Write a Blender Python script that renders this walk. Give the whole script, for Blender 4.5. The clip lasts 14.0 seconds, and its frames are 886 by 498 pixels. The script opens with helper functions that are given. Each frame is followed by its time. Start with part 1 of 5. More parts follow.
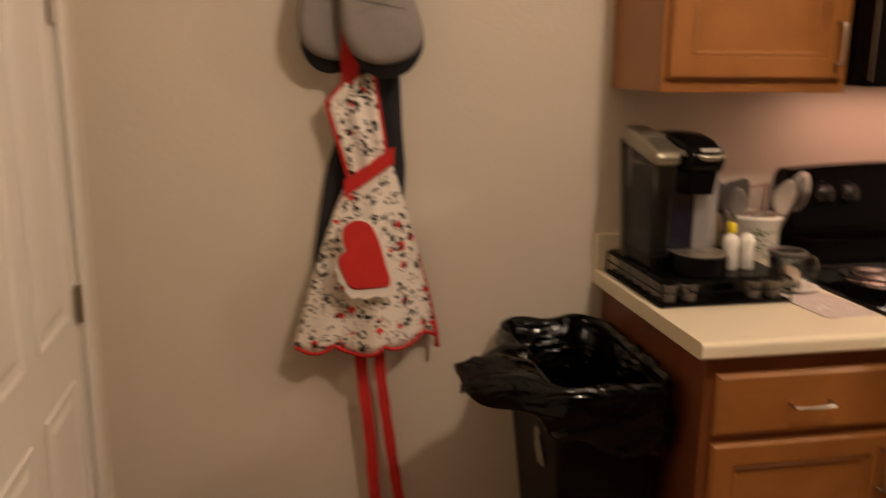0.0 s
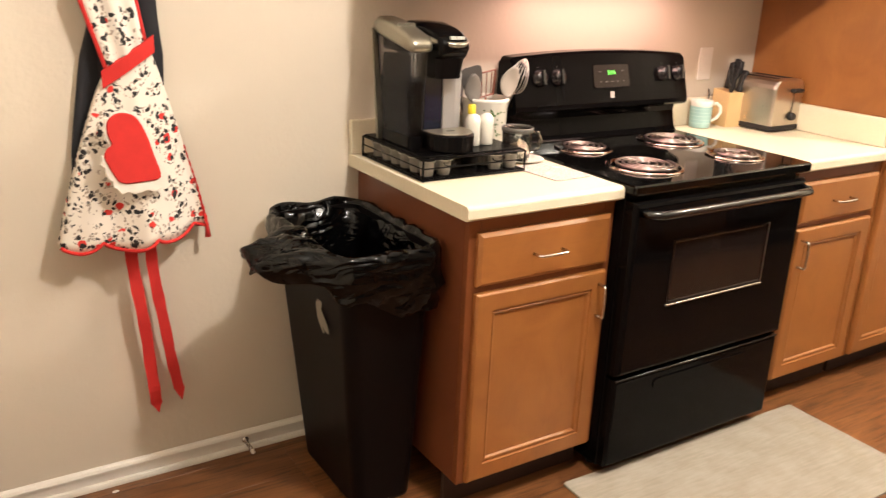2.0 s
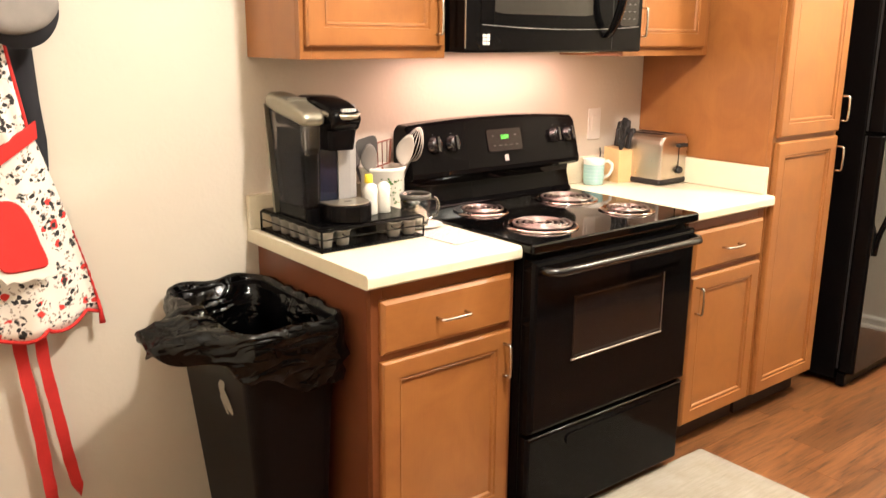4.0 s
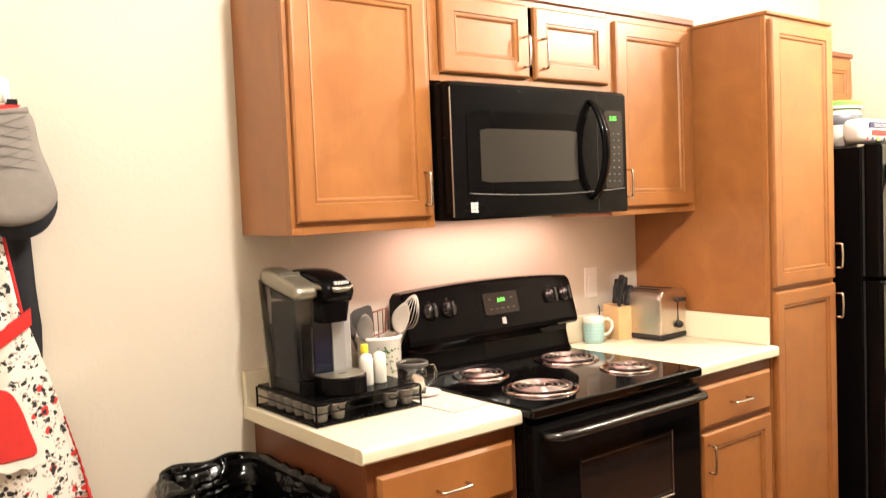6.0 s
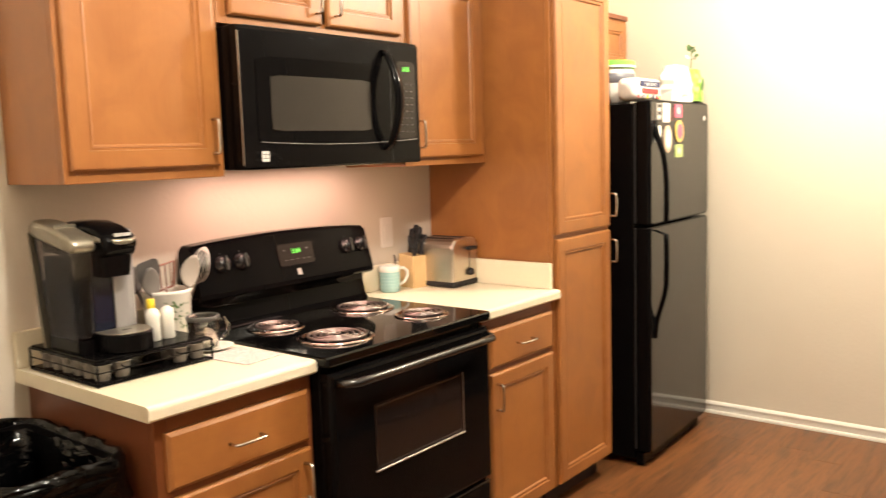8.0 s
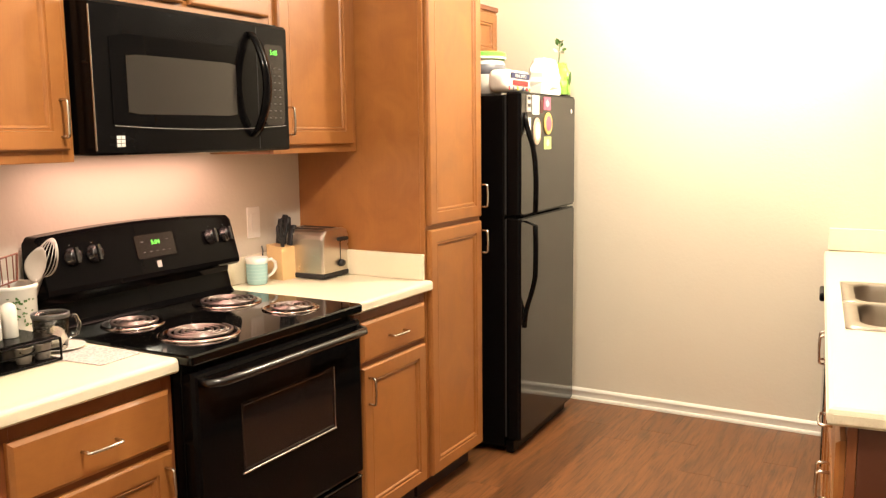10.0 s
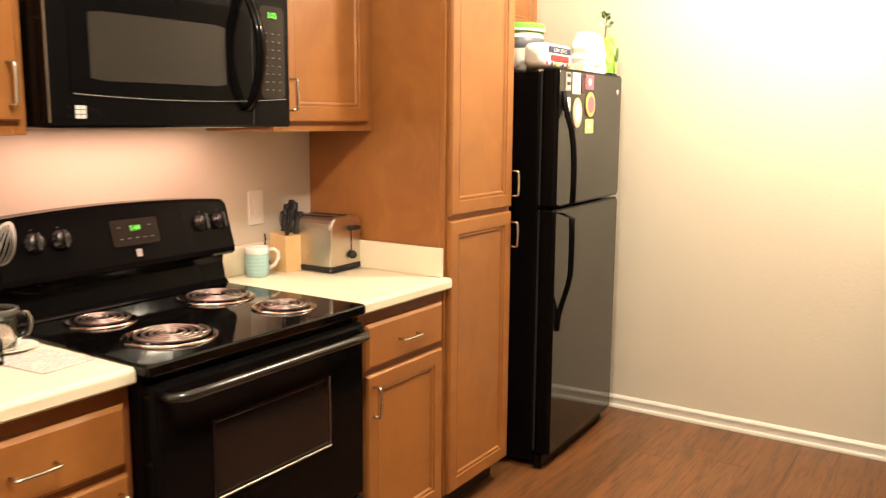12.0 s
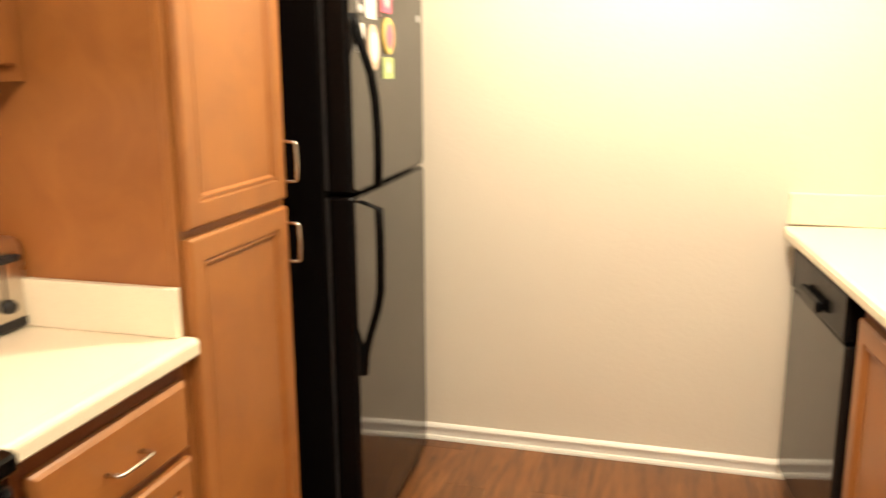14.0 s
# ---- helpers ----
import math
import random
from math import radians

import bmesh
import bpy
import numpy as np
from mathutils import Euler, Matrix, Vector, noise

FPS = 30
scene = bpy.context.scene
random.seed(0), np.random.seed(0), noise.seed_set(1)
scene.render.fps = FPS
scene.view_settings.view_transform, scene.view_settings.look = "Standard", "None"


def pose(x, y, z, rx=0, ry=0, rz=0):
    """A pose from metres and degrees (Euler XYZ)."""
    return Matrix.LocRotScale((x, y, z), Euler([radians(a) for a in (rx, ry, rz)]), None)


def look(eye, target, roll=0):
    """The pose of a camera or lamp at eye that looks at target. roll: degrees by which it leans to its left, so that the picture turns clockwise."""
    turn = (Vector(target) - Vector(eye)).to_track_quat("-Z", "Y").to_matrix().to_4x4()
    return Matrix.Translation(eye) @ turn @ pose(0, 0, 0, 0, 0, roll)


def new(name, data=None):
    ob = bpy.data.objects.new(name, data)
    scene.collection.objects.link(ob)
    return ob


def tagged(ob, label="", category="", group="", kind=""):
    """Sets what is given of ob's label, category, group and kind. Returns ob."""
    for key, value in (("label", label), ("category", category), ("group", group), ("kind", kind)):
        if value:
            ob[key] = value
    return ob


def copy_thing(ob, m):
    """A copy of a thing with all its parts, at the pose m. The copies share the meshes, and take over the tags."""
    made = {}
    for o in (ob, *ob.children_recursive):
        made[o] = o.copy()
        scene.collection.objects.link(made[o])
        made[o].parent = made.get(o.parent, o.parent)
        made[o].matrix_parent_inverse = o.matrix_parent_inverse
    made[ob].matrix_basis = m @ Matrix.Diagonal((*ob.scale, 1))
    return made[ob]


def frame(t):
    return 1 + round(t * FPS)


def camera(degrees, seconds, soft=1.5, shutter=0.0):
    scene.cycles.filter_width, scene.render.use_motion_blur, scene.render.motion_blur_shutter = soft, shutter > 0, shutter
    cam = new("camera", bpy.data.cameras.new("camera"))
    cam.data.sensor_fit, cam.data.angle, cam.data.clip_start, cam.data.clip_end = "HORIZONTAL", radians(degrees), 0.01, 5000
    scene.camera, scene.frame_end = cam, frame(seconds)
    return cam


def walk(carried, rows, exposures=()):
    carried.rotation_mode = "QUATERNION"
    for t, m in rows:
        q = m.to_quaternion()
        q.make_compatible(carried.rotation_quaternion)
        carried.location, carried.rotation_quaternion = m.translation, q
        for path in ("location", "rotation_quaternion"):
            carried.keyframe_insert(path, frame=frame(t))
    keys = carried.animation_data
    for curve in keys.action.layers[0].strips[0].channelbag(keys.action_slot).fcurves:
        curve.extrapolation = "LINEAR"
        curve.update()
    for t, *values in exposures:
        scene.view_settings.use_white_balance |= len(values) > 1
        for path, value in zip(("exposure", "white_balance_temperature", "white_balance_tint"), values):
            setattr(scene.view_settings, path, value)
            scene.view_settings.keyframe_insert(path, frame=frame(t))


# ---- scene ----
cam = camera(55.4, 14.0, soft=1.3, shutter=0.5)
PATH = [
    (0, (-1.358, -2.189, 1.493), (-0.996, -0.273, 1.048), 0.5),
    (0.5, (-1.6, -2.107, 1.477), (-0.754, -0.381, 0.926), -0.0),
    (1, (-1.64, -2.132, 1.477), (-0.699, -0.49, 0.831), 1.9),
    (1.5, (-1.632, -2.206, 1.475), (-0.668, -0.586, 0.805), 2.9),
    (2, (-1.629, -2.256, 1.468), (-0.596, -0.669, 0.827), 2.5),
    (2.5, (-1.618, -2.276, 1.471), (-0.531, -0.723, 0.833), 1.9),
    (4.8, (-1.575, -2.307, 1.477), (-0.331, -0.786, 1.107), -0.7),
    (5, (-1.567, -2.319, 1.485), (-0.328, -0.788, 1.138), -1.3),
    (5.5, (-1.548, -2.329, 1.49), (-0.312, -0.777, 1.244), -1.7),
    (6, (-1.551, -2.315, 1.488), (-0.322, -0.741, 1.378), -2.3),
    (6.5, (-1.549, -2.33, 1.49), (-0.326, -0.75, 1.408), -3.0),
    (7, (-1.541, -2.332, 1.502), (-0.276, -0.788, 1.381), -2.7),
    (7.5, (-1.536, -2.333, 1.481), (-0.133, -0.919, 1.31), -2.2),
    (8, (-1.535, -2.339, 1.474), (0.013, -1.094, 1.239), -1.8),
    (8.2, (-1.518, -2.331, 1.486), (0.069, -1.137, 1.248), -1.4),
    (8.5, (-1.515, -2.329, 1.489), (0.124, -1.212, 1.237), -1.2),
    (9, (-1.507, -2.353, 1.483), (0.186, -1.32, 1.225), -0.9),
    (9.2, (-1.503, -2.338, 1.477), (0.212, -1.341, 1.225), -0.7),
    (11.3, (-1.443, -2.234, 1.477), (0.258, -1.229, 1.167), -0.8),
    (11.5, (-1.396, -2.209, 1.457), (0.286, -1.179, 1.131), -0.4),
    (12, (-1.133, -2.193, 1.459), (0.523, -1.113, 1.154), 0.4),
    (12.5, (-0.892, -2.046, 1.443), (0.763, -0.967, 1.13), 0.2),
    (13, (-0.662, -1.82, 1.459), (1.065, -0.866, 1.128), -0.4),
    (13.5, (-0.345, -1.702, 1.441), (1.424, -0.838, 1.084), -0.2),
    (14, (-0.12, -1.549, 1.442), (1.762, -1.023, 1.014), -0.4),
]
EXPOSURES = [(0, -1.35, 7500, 24), (0.5, -1.12, 7200, 22), (1, -0.3, 6400, 17), (1.5, 0.13, 6250, 13), (2, 0.28, 6050, 12), (2.5, 0.38, 6000, 11), (5, 0.62, 5950, 10), (6, 0.38, 6000, 10), (7, 0.12, 6200, 10), (9, 0.14, 6300, 10), (12.5, 0.03, 6700, 10), (14, 0.12, 6600, 10)]
walk(cam, [(t, look(eye, target, roll)) for t, eye, target, roll in PATH],
     exposures=EXPOSURES)

# ---- light ----
world = bpy.data.worlds.new("world")
scene.world = world
world.use_nodes = True
world.node_tree.nodes["Background"].inputs[0].default_value = (1.0, 0.72, 0.5, 1)
world.node_tree.nodes["Background"].inputs[1].default_value = 0.02


def lamp(name, kind, at, power, colour, size, target=None, spread=None):
    data = bpy.data.lights.new(name, kind)
    data.energy, data.color = power, colour
    if kind == "AREA":
        data.shape, data.size = "DISK", size
        if spread:
            data.spread = radians(spread)
    else:
        data.shadow_soft_size = size
    ob = new(name, data)
    ob.matrix_world = look(at, target) if target else pose(*at)
    return ob


WARM = (1.0, 0.89, 0.735)
lamp("ceiling_light_near", "POINT", (-0.36, -1.62, 2.5), 120, WARM, 0.06)
lamp("ceiling_light_far", "POINT", (1.95, -1.55, 2.5), 140, (1.0, 0.875, 0.67), 0.07)
hood = lamp("hood_light", "AREA", (0.40, -0.22, 1.424), 5.4, (1.0, 0.58, 0.45), 0.7)
hood.data.shape, hood.data.size_y = "RECTANGLE", 0.26


# ---- materials ----
def mat(name, base=(0.5, 0.5, 0.5), rough=0.5, metal=0.0, **more):
    m = bpy.data.materials.new(name)
    m.use_nodes = True
    b = m.node_tree.nodes["Principled BSDF"]
    b.inputs["Base Color"].default_value = (*base, 1)
    b.inputs["Roughness"].default_value = rough
    b.inputs["Metallic"].default_value = metal
    for key, value in more.items():
        b.inputs[key.replace("_", " ")].default_value = value
    return m


def link(m, a, b):
    m.node_tree.links.new(a, b)


def coords(m, scale=(1, 1, 1), by_object=True):
    n = m.node_tree.nodes
    tc, mp = n.new("ShaderNodeTexCoord"), n.new("ShaderNodeMapping")
    mp.inputs["Scale"].default_value = scale
    link(m, tc.outputs["Object"], mp.inputs[0])
    if by_object:
        info, mul = n.new("ShaderNodeObjectInfo"), n.new("ShaderNodeVectorMath")
        mul.operation = "SCALE"
        mul.inputs[0].default_value = (17, 31, 23)
        link(m, info.outputs["Random"], mul.inputs["Scale"])
        link(m, mul.outputs[0], mp.inputs["Location"])
    return mp.outputs[0]


def noise_of(m, vec, scale, detail=4, rough=0.55, distortion=0.0):
    t = m.node_tree.nodes.new("ShaderNodeTexNoise")
    t.inputs["Scale"].default_value, t.inputs["Detail"].default_value = scale, detail
    t.inputs["Roughness"].default_value, t.inputs["Distortion"].default_value = rough, distortion
    link(m, vec, t.inputs["Vector"])
    return t.outputs["Fac"]


def ramp(m, fac, stops):
    r = m.node_tree.nodes.new("ShaderNodeValToRGB")
    e = r.color_ramp.elements
    while len(e) < len(stops):
        e.new(0.5)
    for item, (p, c) in zip(e, stops):
        item.position, item.color = p, (*c, 1) if len(c) == 3 else c
    link(m, fac, r.inputs[0])
    return r.outputs[0]


def mixed(m, a, b, fac, mode="MIX"):
    x = m.node_tree.nodes.new("ShaderNodeMix")
    x.data_type, x.blend_type = "RGBA", mode
    for value, i in ((fac, 0), (a, 6), (b, 7)):
        if isinstance(value, (int, float)):
            x.inputs[i].default_value = value
        elif isinstance(value, tuple):
            x.inputs[i].default_value = (*value, 1)
        else:
            link(m, value, x.inputs[i])
    return x.outputs[2]


def into(m, socket, name):
    link(m, socket, m.node_tree.nodes["Principled BSDF"].inputs[name])


def bump(m, height, strength=0.2, distance=0.002):
    b = m.node_tree.nodes.new("ShaderNodeBump")
    b.inputs["Strength"].default_value, b.inputs["Distance"].default_value = strength, distance
    link(m, height, b.inputs["Height"])
    into(m, b.outputs[0], "Normal")


def rough_by(m, fac, low, high):
    r = m.node_tree.nodes.new("ShaderNodeMapRange")
    r.inputs["To Min"].default_value, r.inputs["To Max"].default_value = low, high
    link(m, fac, r.inputs[0])
    into(m, r.outputs[0], "Roughness")


def wood(name, dark, light, grain=(14, 14, 1.2), rough=0.36):
    m = mat(name, light, rough, Specular_IOR_Level=0.55)
    broad = noise_of(m, coords(m, tuple(g * 0.5 for g in grain)), 1.1, 4, 0.55, 1.2)
    fine = noise_of(m, coords(m, (grain[0] * 9, grain[1] * 9, grain[2] * 4)), 2.0, 4, 0.6)
    blotch = noise_of(m, coords(m, (1, 1, 1)), 7, 4, 0.55, 0.9)
    cloud = noise_of(m, coords(m, (1, 1, 1)), 2.2, 2, 0.5)
    c = ramp(m, broad, [(0.2, tuple(a * 0.35 + b * 0.65 for a, b in zip(dark, light))), (0.8, light)])
    c = mixed(m, c, ramp(m, fine, [(0.3, tuple(x * 0.9 for x in dark)), (0.6, light)]), 0.2)
    c = mixed(m, c, ramp(m, blotch, [(0.32, tuple(x * 0.9 for x in dark)), (0.68, tuple(x * 1.08 for x in light))]), 0.42)
    c = mixed(m, c, ramp(m, cloud, [(0.35, tuple(a * 0.5 + b * 0.5 for a, b in zip(dark, light))), (0.65, light)]), 0.35)
    into(m, c, "Base Color")
    rough_by(m, blotch, rough - 0.06, rough + 0.08)
    bump(m, fine, 0.05, 0.0004)
    return m


MAPLE = wood("maple", (0.165, 0.05, 0.013), (0.335, 0.131, 0.031))
MAPLE_H = wood("maple_crosswise", (0.165, 0.05, 0.013), (0.335, 0.131, 0.031), (1.2, 14, 14))
# Maple darkened: cabinet sides get their shade in the colour; cornices use it too.
DARKENED_MAPLE = wood("darkened_maple", (0.12, 0.034, 0.014), (0.19, 0.06, 0.024))
# Darker than the doors: shade below the worktop is put into the colour.
FRAME_SHADED = wood("shaded_frame_maple", (0.13, 0.038, 0.012), (0.215, 0.068, 0.020))
# Same side wood, darker still: shade on the run's end is coloured in.
END_SHADED = wood("shaded_end_panel", (0.055, 0.015, 0.007), (0.095, 0.028, 0.012))
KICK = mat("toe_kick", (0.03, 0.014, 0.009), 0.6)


def painted(name, colour, rough, strength, scale):
    m = mat(name, colour, rough)
    v = coords(m, by_object=False)
    peel = noise_of(m, v, scale, 3, 0.5)
    broad = noise_of(m, v, 1.6, 4, 0.6)
    into(m, mixed(m, tuple(c * 0.93 for c in colour), colour, broad), "Base Color")
    rough_by(m, broad, rough - 0.05, rough + 0.08)
    bump(m, peel, strength, 0.003)
    return m


WALL = painted("beige_wall_paint", (0.65, 0.58, 0.475), 0.62, 0.32, 65)
# Dark tone of an unseen wall, chosen to reduce fill and reflections.
UNSEEN_WALL = painted("unseen_wall_brown", (0.16, 0.115, 0.08), 0.7, 0.3, 65)
CEIL = painted("ceiling_paint", (0.78, 0.75, 0.69), 0.8, 0.4, 50)
TRIM = painted("white_trim_paint", (0.76, 0.72, 0.65), 0.38, 0.05, 30)
PLASTIC_WHITE = mat("white_plastic", (0.78, 0.74, 0.68), 0.35)


def laminate():
    m = mat("cream_laminate", (0.74, 0.67, 0.5), 0.36)
    v = coords(m, by_object=False)
    speck = noise_of(m, v, 420, 2, 0.7)
    cloud = noise_of(m, v, 9, 4, 0.6)
    c = mixed(m, (0.69, 0.61, 0.44), (0.77, 0.70, 0.54), cloud)
    into(m, mixed(m, c, ramp(m, speck, [(0.36, (0.5, 0.42, 0.28)), (0.46, (0.77, 0.7, 0.54))]), 0.35), "Base Color")
    rough_by(m, cloud, 0.28, 0.42)
    return m


COUNTER = laminate()


def gloss_black(name, base=(0.003, 0.0027, 0.0028), rough=0.10):
    m = mat(name, base, rough, Specular_IOR_Level=0.08)
    smear = noise_of(m, coords(m, (1, 1, 2.5), False), 7, 5, 0.65)
    rough_by(m, smear, rough * 0.7, rough * 1.7)
    return m


ENAMEL = gloss_black("black_enamel", rough=0.07)
APPLIANCE = gloss_black("black_appliance_plastic", (0.003, 0.0026, 0.0027), 0.2)
HANDLE_BLACK = mat("glossy_handle_black", (0.008, 0.007, 0.007), 0.22, Specular_IOR_Level=0.75)
COOKTOP = mat("cooktop_enamel", (0.002, 0.002, 0.002), 0.06, Specular_IOR_Level=0.3)
BLACK_RUBBER = mat("black_rubber", (0.012, 0.011, 0.011), 0.6)
DARK_GLASS = mat("dark_oven_glass", (0.012, 0.008, 0.007), 0.07, Specular_IOR_Level=0.3)
MW_WINDOW = mat("screened_window", (0.026, 0.0225, 0.019), 0.14)
FRIDGE_SKIN = gloss_black("fridge_front_skin", (0.01, 0.0095, 0.009), 0.07)
FRIDGE_SKIN.node_tree.nodes["Principled BSDF"].inputs["Specular IOR Level"].default_value = 0.55
NICKEL = mat("brushed_nickel", (0.68, 0.64, 0.58), 0.24, 1.0)
CHROME = mat("chrome", (0.8, 0.77, 0.74), 0.09, 1.0)
PAN = mat("drip_pan_chrome", (0.5, 0.4, 0.36), 0.09, 1.0)
PAN_BOWL = mat("black_pan_bowl", (0.012, 0.008, 0.007), 0.25)
COIL = mat("burner_coil", (0.24, 0.195, 0.18), 0.3, 0.9)
GREEN_GLOW = mat("green_digits", (0, 0, 0), 0.5)
GREEN_GLOW.node_tree.nodes["Principled BSDF"].inputs["Emission Color"].default_value = (0.2, 1.0, 0.08, 1)
GREEN_GLOW.node_tree.nodes["Principled BSDF"].inputs["Emission Strength"].default_value = 2.2
GREY_PRINT = mat("grey_print", (0.075, 0.07, 0.066), 0.5)
PALE_PRINT = mat("pale_print", (0.6, 0.58, 0.55), 0.4)


def brushed(name, colour=(0.62, 0.57, 0.5), rough=0.27):
    m = mat(name, colour, rough, 1.0)
    f = noise_of(m, coords(m, (3, 260, 260), False), 1.5, 3, 0.6)
    c = noise_of(m, coords(m, by_object=False), 14, 4, 0.6)
    rough_by(m, c, rough - 0.06, rough + 0.12)
    bump(m, f, 0.12, 0.0004)
    return m


STEEL = brushed("brushed_steel")
SINK_STEEL = brushed("satin_sink_steel", (0.42, 0.37, 0.31), 0.34)


def plank_mat():
    m = mat("floor_plank", (0.2, 0.09, 0.04), 0.4)
    n = m.node_tree.nodes
    v = coords(m, (1.6, 13, 1))
    a = noise_of(m, v, 1.4, 5, 0.6, 1.4)
    b = noise_of(m, coords(m, (5, 90, 1)), 1.2, 4, 0.7, 0.4)
    info = n.new("ShaderNodeObjectInfo")
    c = ramp(m, a, [(0.3, (0.045, 0.016, 0.006)), (0.46, (0.135, 0.054, 0.018)), (0.7, (0.25, 0.108, 0.038))])
    c = mixed(m, c, ramp(m, b, [(0.38, (0.025, 0.009, 0.004)), (0.52, (0.2, 0.082, 0.03))]), 0.42)
    tone = ramp(m, info.outputs["Random"], [(0.0, (0.78, 0.76, 0.74)), (1.0, (1.12, 1.08, 1.02))])
    into(m, mixed(m, c, tone, 1.0, "MULTIPLY"), "Base Color")
    rough_by(m, a, 0.3, 0.45)
    bump(m, b, 0.2, 0.0008)
    return m


PLANK = plank_mat()
SUBFLOOR = mat("plank_joint", (0.05, 0.023, 0.012), 0.7)


# ---- mesh helpers ----
def part(name, bm, material, parent=None, label="", smooth=False, **tags):
    me = bpy.data.meshes.new(name)
    bmesh.ops.recalc_face_normals(bm, faces=bm.faces)
    bm.to_mesh(me)
    bm.free()
    for f in me.polygons:
        f.use_smooth = smooth
    mats = material if isinstance(material, (list, tuple)) else [material]
    for m in mats:
        me.materials.append(m)
    ob = new(name, me)
    ob.parent = parent
    return tagged(ob, label, **tags)


def thing(name, label, category, at=(0, 0, 0), rz=0, group="", **tags):
    ob = new(name)
    ob.empty_display_size = 0.05
    ob.matrix_world = pose(*at, 0, 0, rz)
    return tagged(ob, label, category, group, **tags)


def box(bm, x0, x1, y0, y1, z0, z1, bevel=0.0, seg=1, mi=0):
    vs = [bm.verts.new((x, y, z)) for x in (x0, x1) for y in (y0, y1) for z in (z0, z1)]
    idx = [(0, 1, 3, 2), (4, 6, 7, 5), (0, 4, 5, 1), (2, 3, 7, 6), (0, 2, 6, 4), (1, 5, 7, 3)]
    fs = [bm.faces.new([vs[i] for i in f]) for f in idx]
    for f in fs:
        f.material_index = mi
    if bevel:
        es = list({e for f in fs for e in f.edges})
        bmesh.ops.bevel(bm, geom=es, offset=bevel, segments=seg, affect="EDGES", profile=0.5)
    return bm


def boxes(*items, bevel=0.0, seg=1):
    bm = bmesh.new()
    for i in items:
        box(bm, *i, bevel=bevel, seg=seg)
    return bm


def loft(bm, rings, cap0=True, cap1=True, closed=True, mi=0):
    """Joins rings of points, each of the same length, into a skin."""
    made = [[bm.verts.new(p) for p in r] for r in rings]
    n = len(made[0])
    for a, b in zip(made, made[1:]):
        for i in range(n if closed else n - 1):
            f = bm.faces.new((a[i], a[(i + 1) % n], b[(i + 1) % n], b[i]))
            f.material_index = mi
    for cap, ring in ((cap0, made[0]), (cap1, made[-1])):
        if cap:
            bm.faces.new(ring).material_index = mi
    return bm


def lathe(profile, seg=24, at=(0, 0, 0), cap0=True, cap1=True, bm=None, mi=0):
    bm = bm or bmesh.new()
    rings = [[(at[0] + r * math.cos(a), at[1] + r * math.sin(a), at[2] + z) for a in [2 * math.pi * i / seg for i in range(seg)]] for r, z in profile]
    return loft(bm, rings, cap0, cap1, True, mi)


def tube(points, r, seg=8, bm=None, closed=False, taper=None, mi=0):
    bm = bm or bmesh.new()
    pts = [Vector(p) for p in points]
    n = len(pts)
    rings = []
    up = None
    for i, p in enumerate(pts):
        a = pts[(i - 1) % n] if closed or i else pts[0]
        b = pts[(i + 1) % n] if closed or i < n - 1 else pts[-1]
        d = (b - a).normalized()
        if up is None:
            up = d.orthogonal().normalized()
        up = (up - d * up.dot(d))
        up = up.normalized() if up.length > 1e-6 else d.orthogonal().normalized()
        side = d.cross(up)
        rr = r * (taper[i] if taper else 1)
        rings.append([p + (up * math.cos(t) + side * math.sin(t)) * rr for t in [2 * math.pi * k / seg for k in range(seg)]])
    if closed:
        rings.append(rings[0])
    loft(bm, rings, not closed, not closed, True, mi)
    if closed:
        bmesh.ops.remove_doubles(bm, verts=bm.verts, dist=1e-6)
    return bm


def arc(cx, cy, r, a0, a1, n):
    return [(cx + r * math.cos(radians(a0 + (a1 - a0) * i / n)), cy + r * math.sin(radians(a0 + (a1 - a0) * i / n))) for i in range(n + 1)]


def rounded(x0, x1, y0, y1, r, n=5):
    return arc(x1 - r, y1 - r, r, 0, 90, n) + arc(x0 + r, y1 - r, r, 90, 180, n) + arc(x0 + r, y0 + r, r, 180, 270, n) + arc(x1 - r, y0 + r, r, 270, 360, n)


def slab(outline, z0, z1, bevel=0.003, bm=None, mi=0):
    """An upright prism over an outline in x and y, its rim eased."""
    cx, cy = sum(p[0] for p in outline) / len(outline), sum(p[1] for p in outline) / len(outline)

    def inset(d):
        out = []
        for x, y in outline:
            l = math.hypot(x - cx, y - cy) or 1
            out.append((x - (x - cx) / l * d, y - (y - cy) / l * d))
        return out
    rings = [[(x, y, z0) for x, y in inset(bevel)], [(x, y, z0 + bevel) for x, y in outline], [(x, y, z1 - bevel) for x, y in outline], [(x, y, z1) for x, y in inset(bevel)]]
    return loft(bm or bmesh.new(), rings, mi=mi)


def plate(outline, y0, y1, soft=0.003):
    """A flat shape given in x and z, from y0 (back) to y1 (front)."""
    bm = slab([(x, z) for x, z in outline], 0, y0 - y1, soft)
    bmesh.ops.transform(bm, matrix=Matrix(((1, 0, 0, 0), (0, 0, -1, y0), (0, 1, 0, 0), (0, 0, 0, 1))), verts=bm.verts)
    return bm


def framed_panel(x0, x1, z0, z1, y, profile):
    """A cabinet front that faces -y: rings of a rectangle, each (inset, depth in front of y)."""
    rings = [[(x0 + i, y - d, z0 + i), (x1 - i, y - d, z0 + i), (x1 - i, y - d, z1 - i), (x0 + i, y - d, z1 - i)] for i, d in profile]
    return loft(bmesh.new(), rings)


DOOR = [(0, 0), (0, 0.013), (0.005, 0.019), (0.009, 0.0195), (0.049, 0.0195), (0.051, 0.0140), (0.056, 0.0140), (0.058, 0.0160), (0.062, 0.0150), (0.066, 0.0085)]
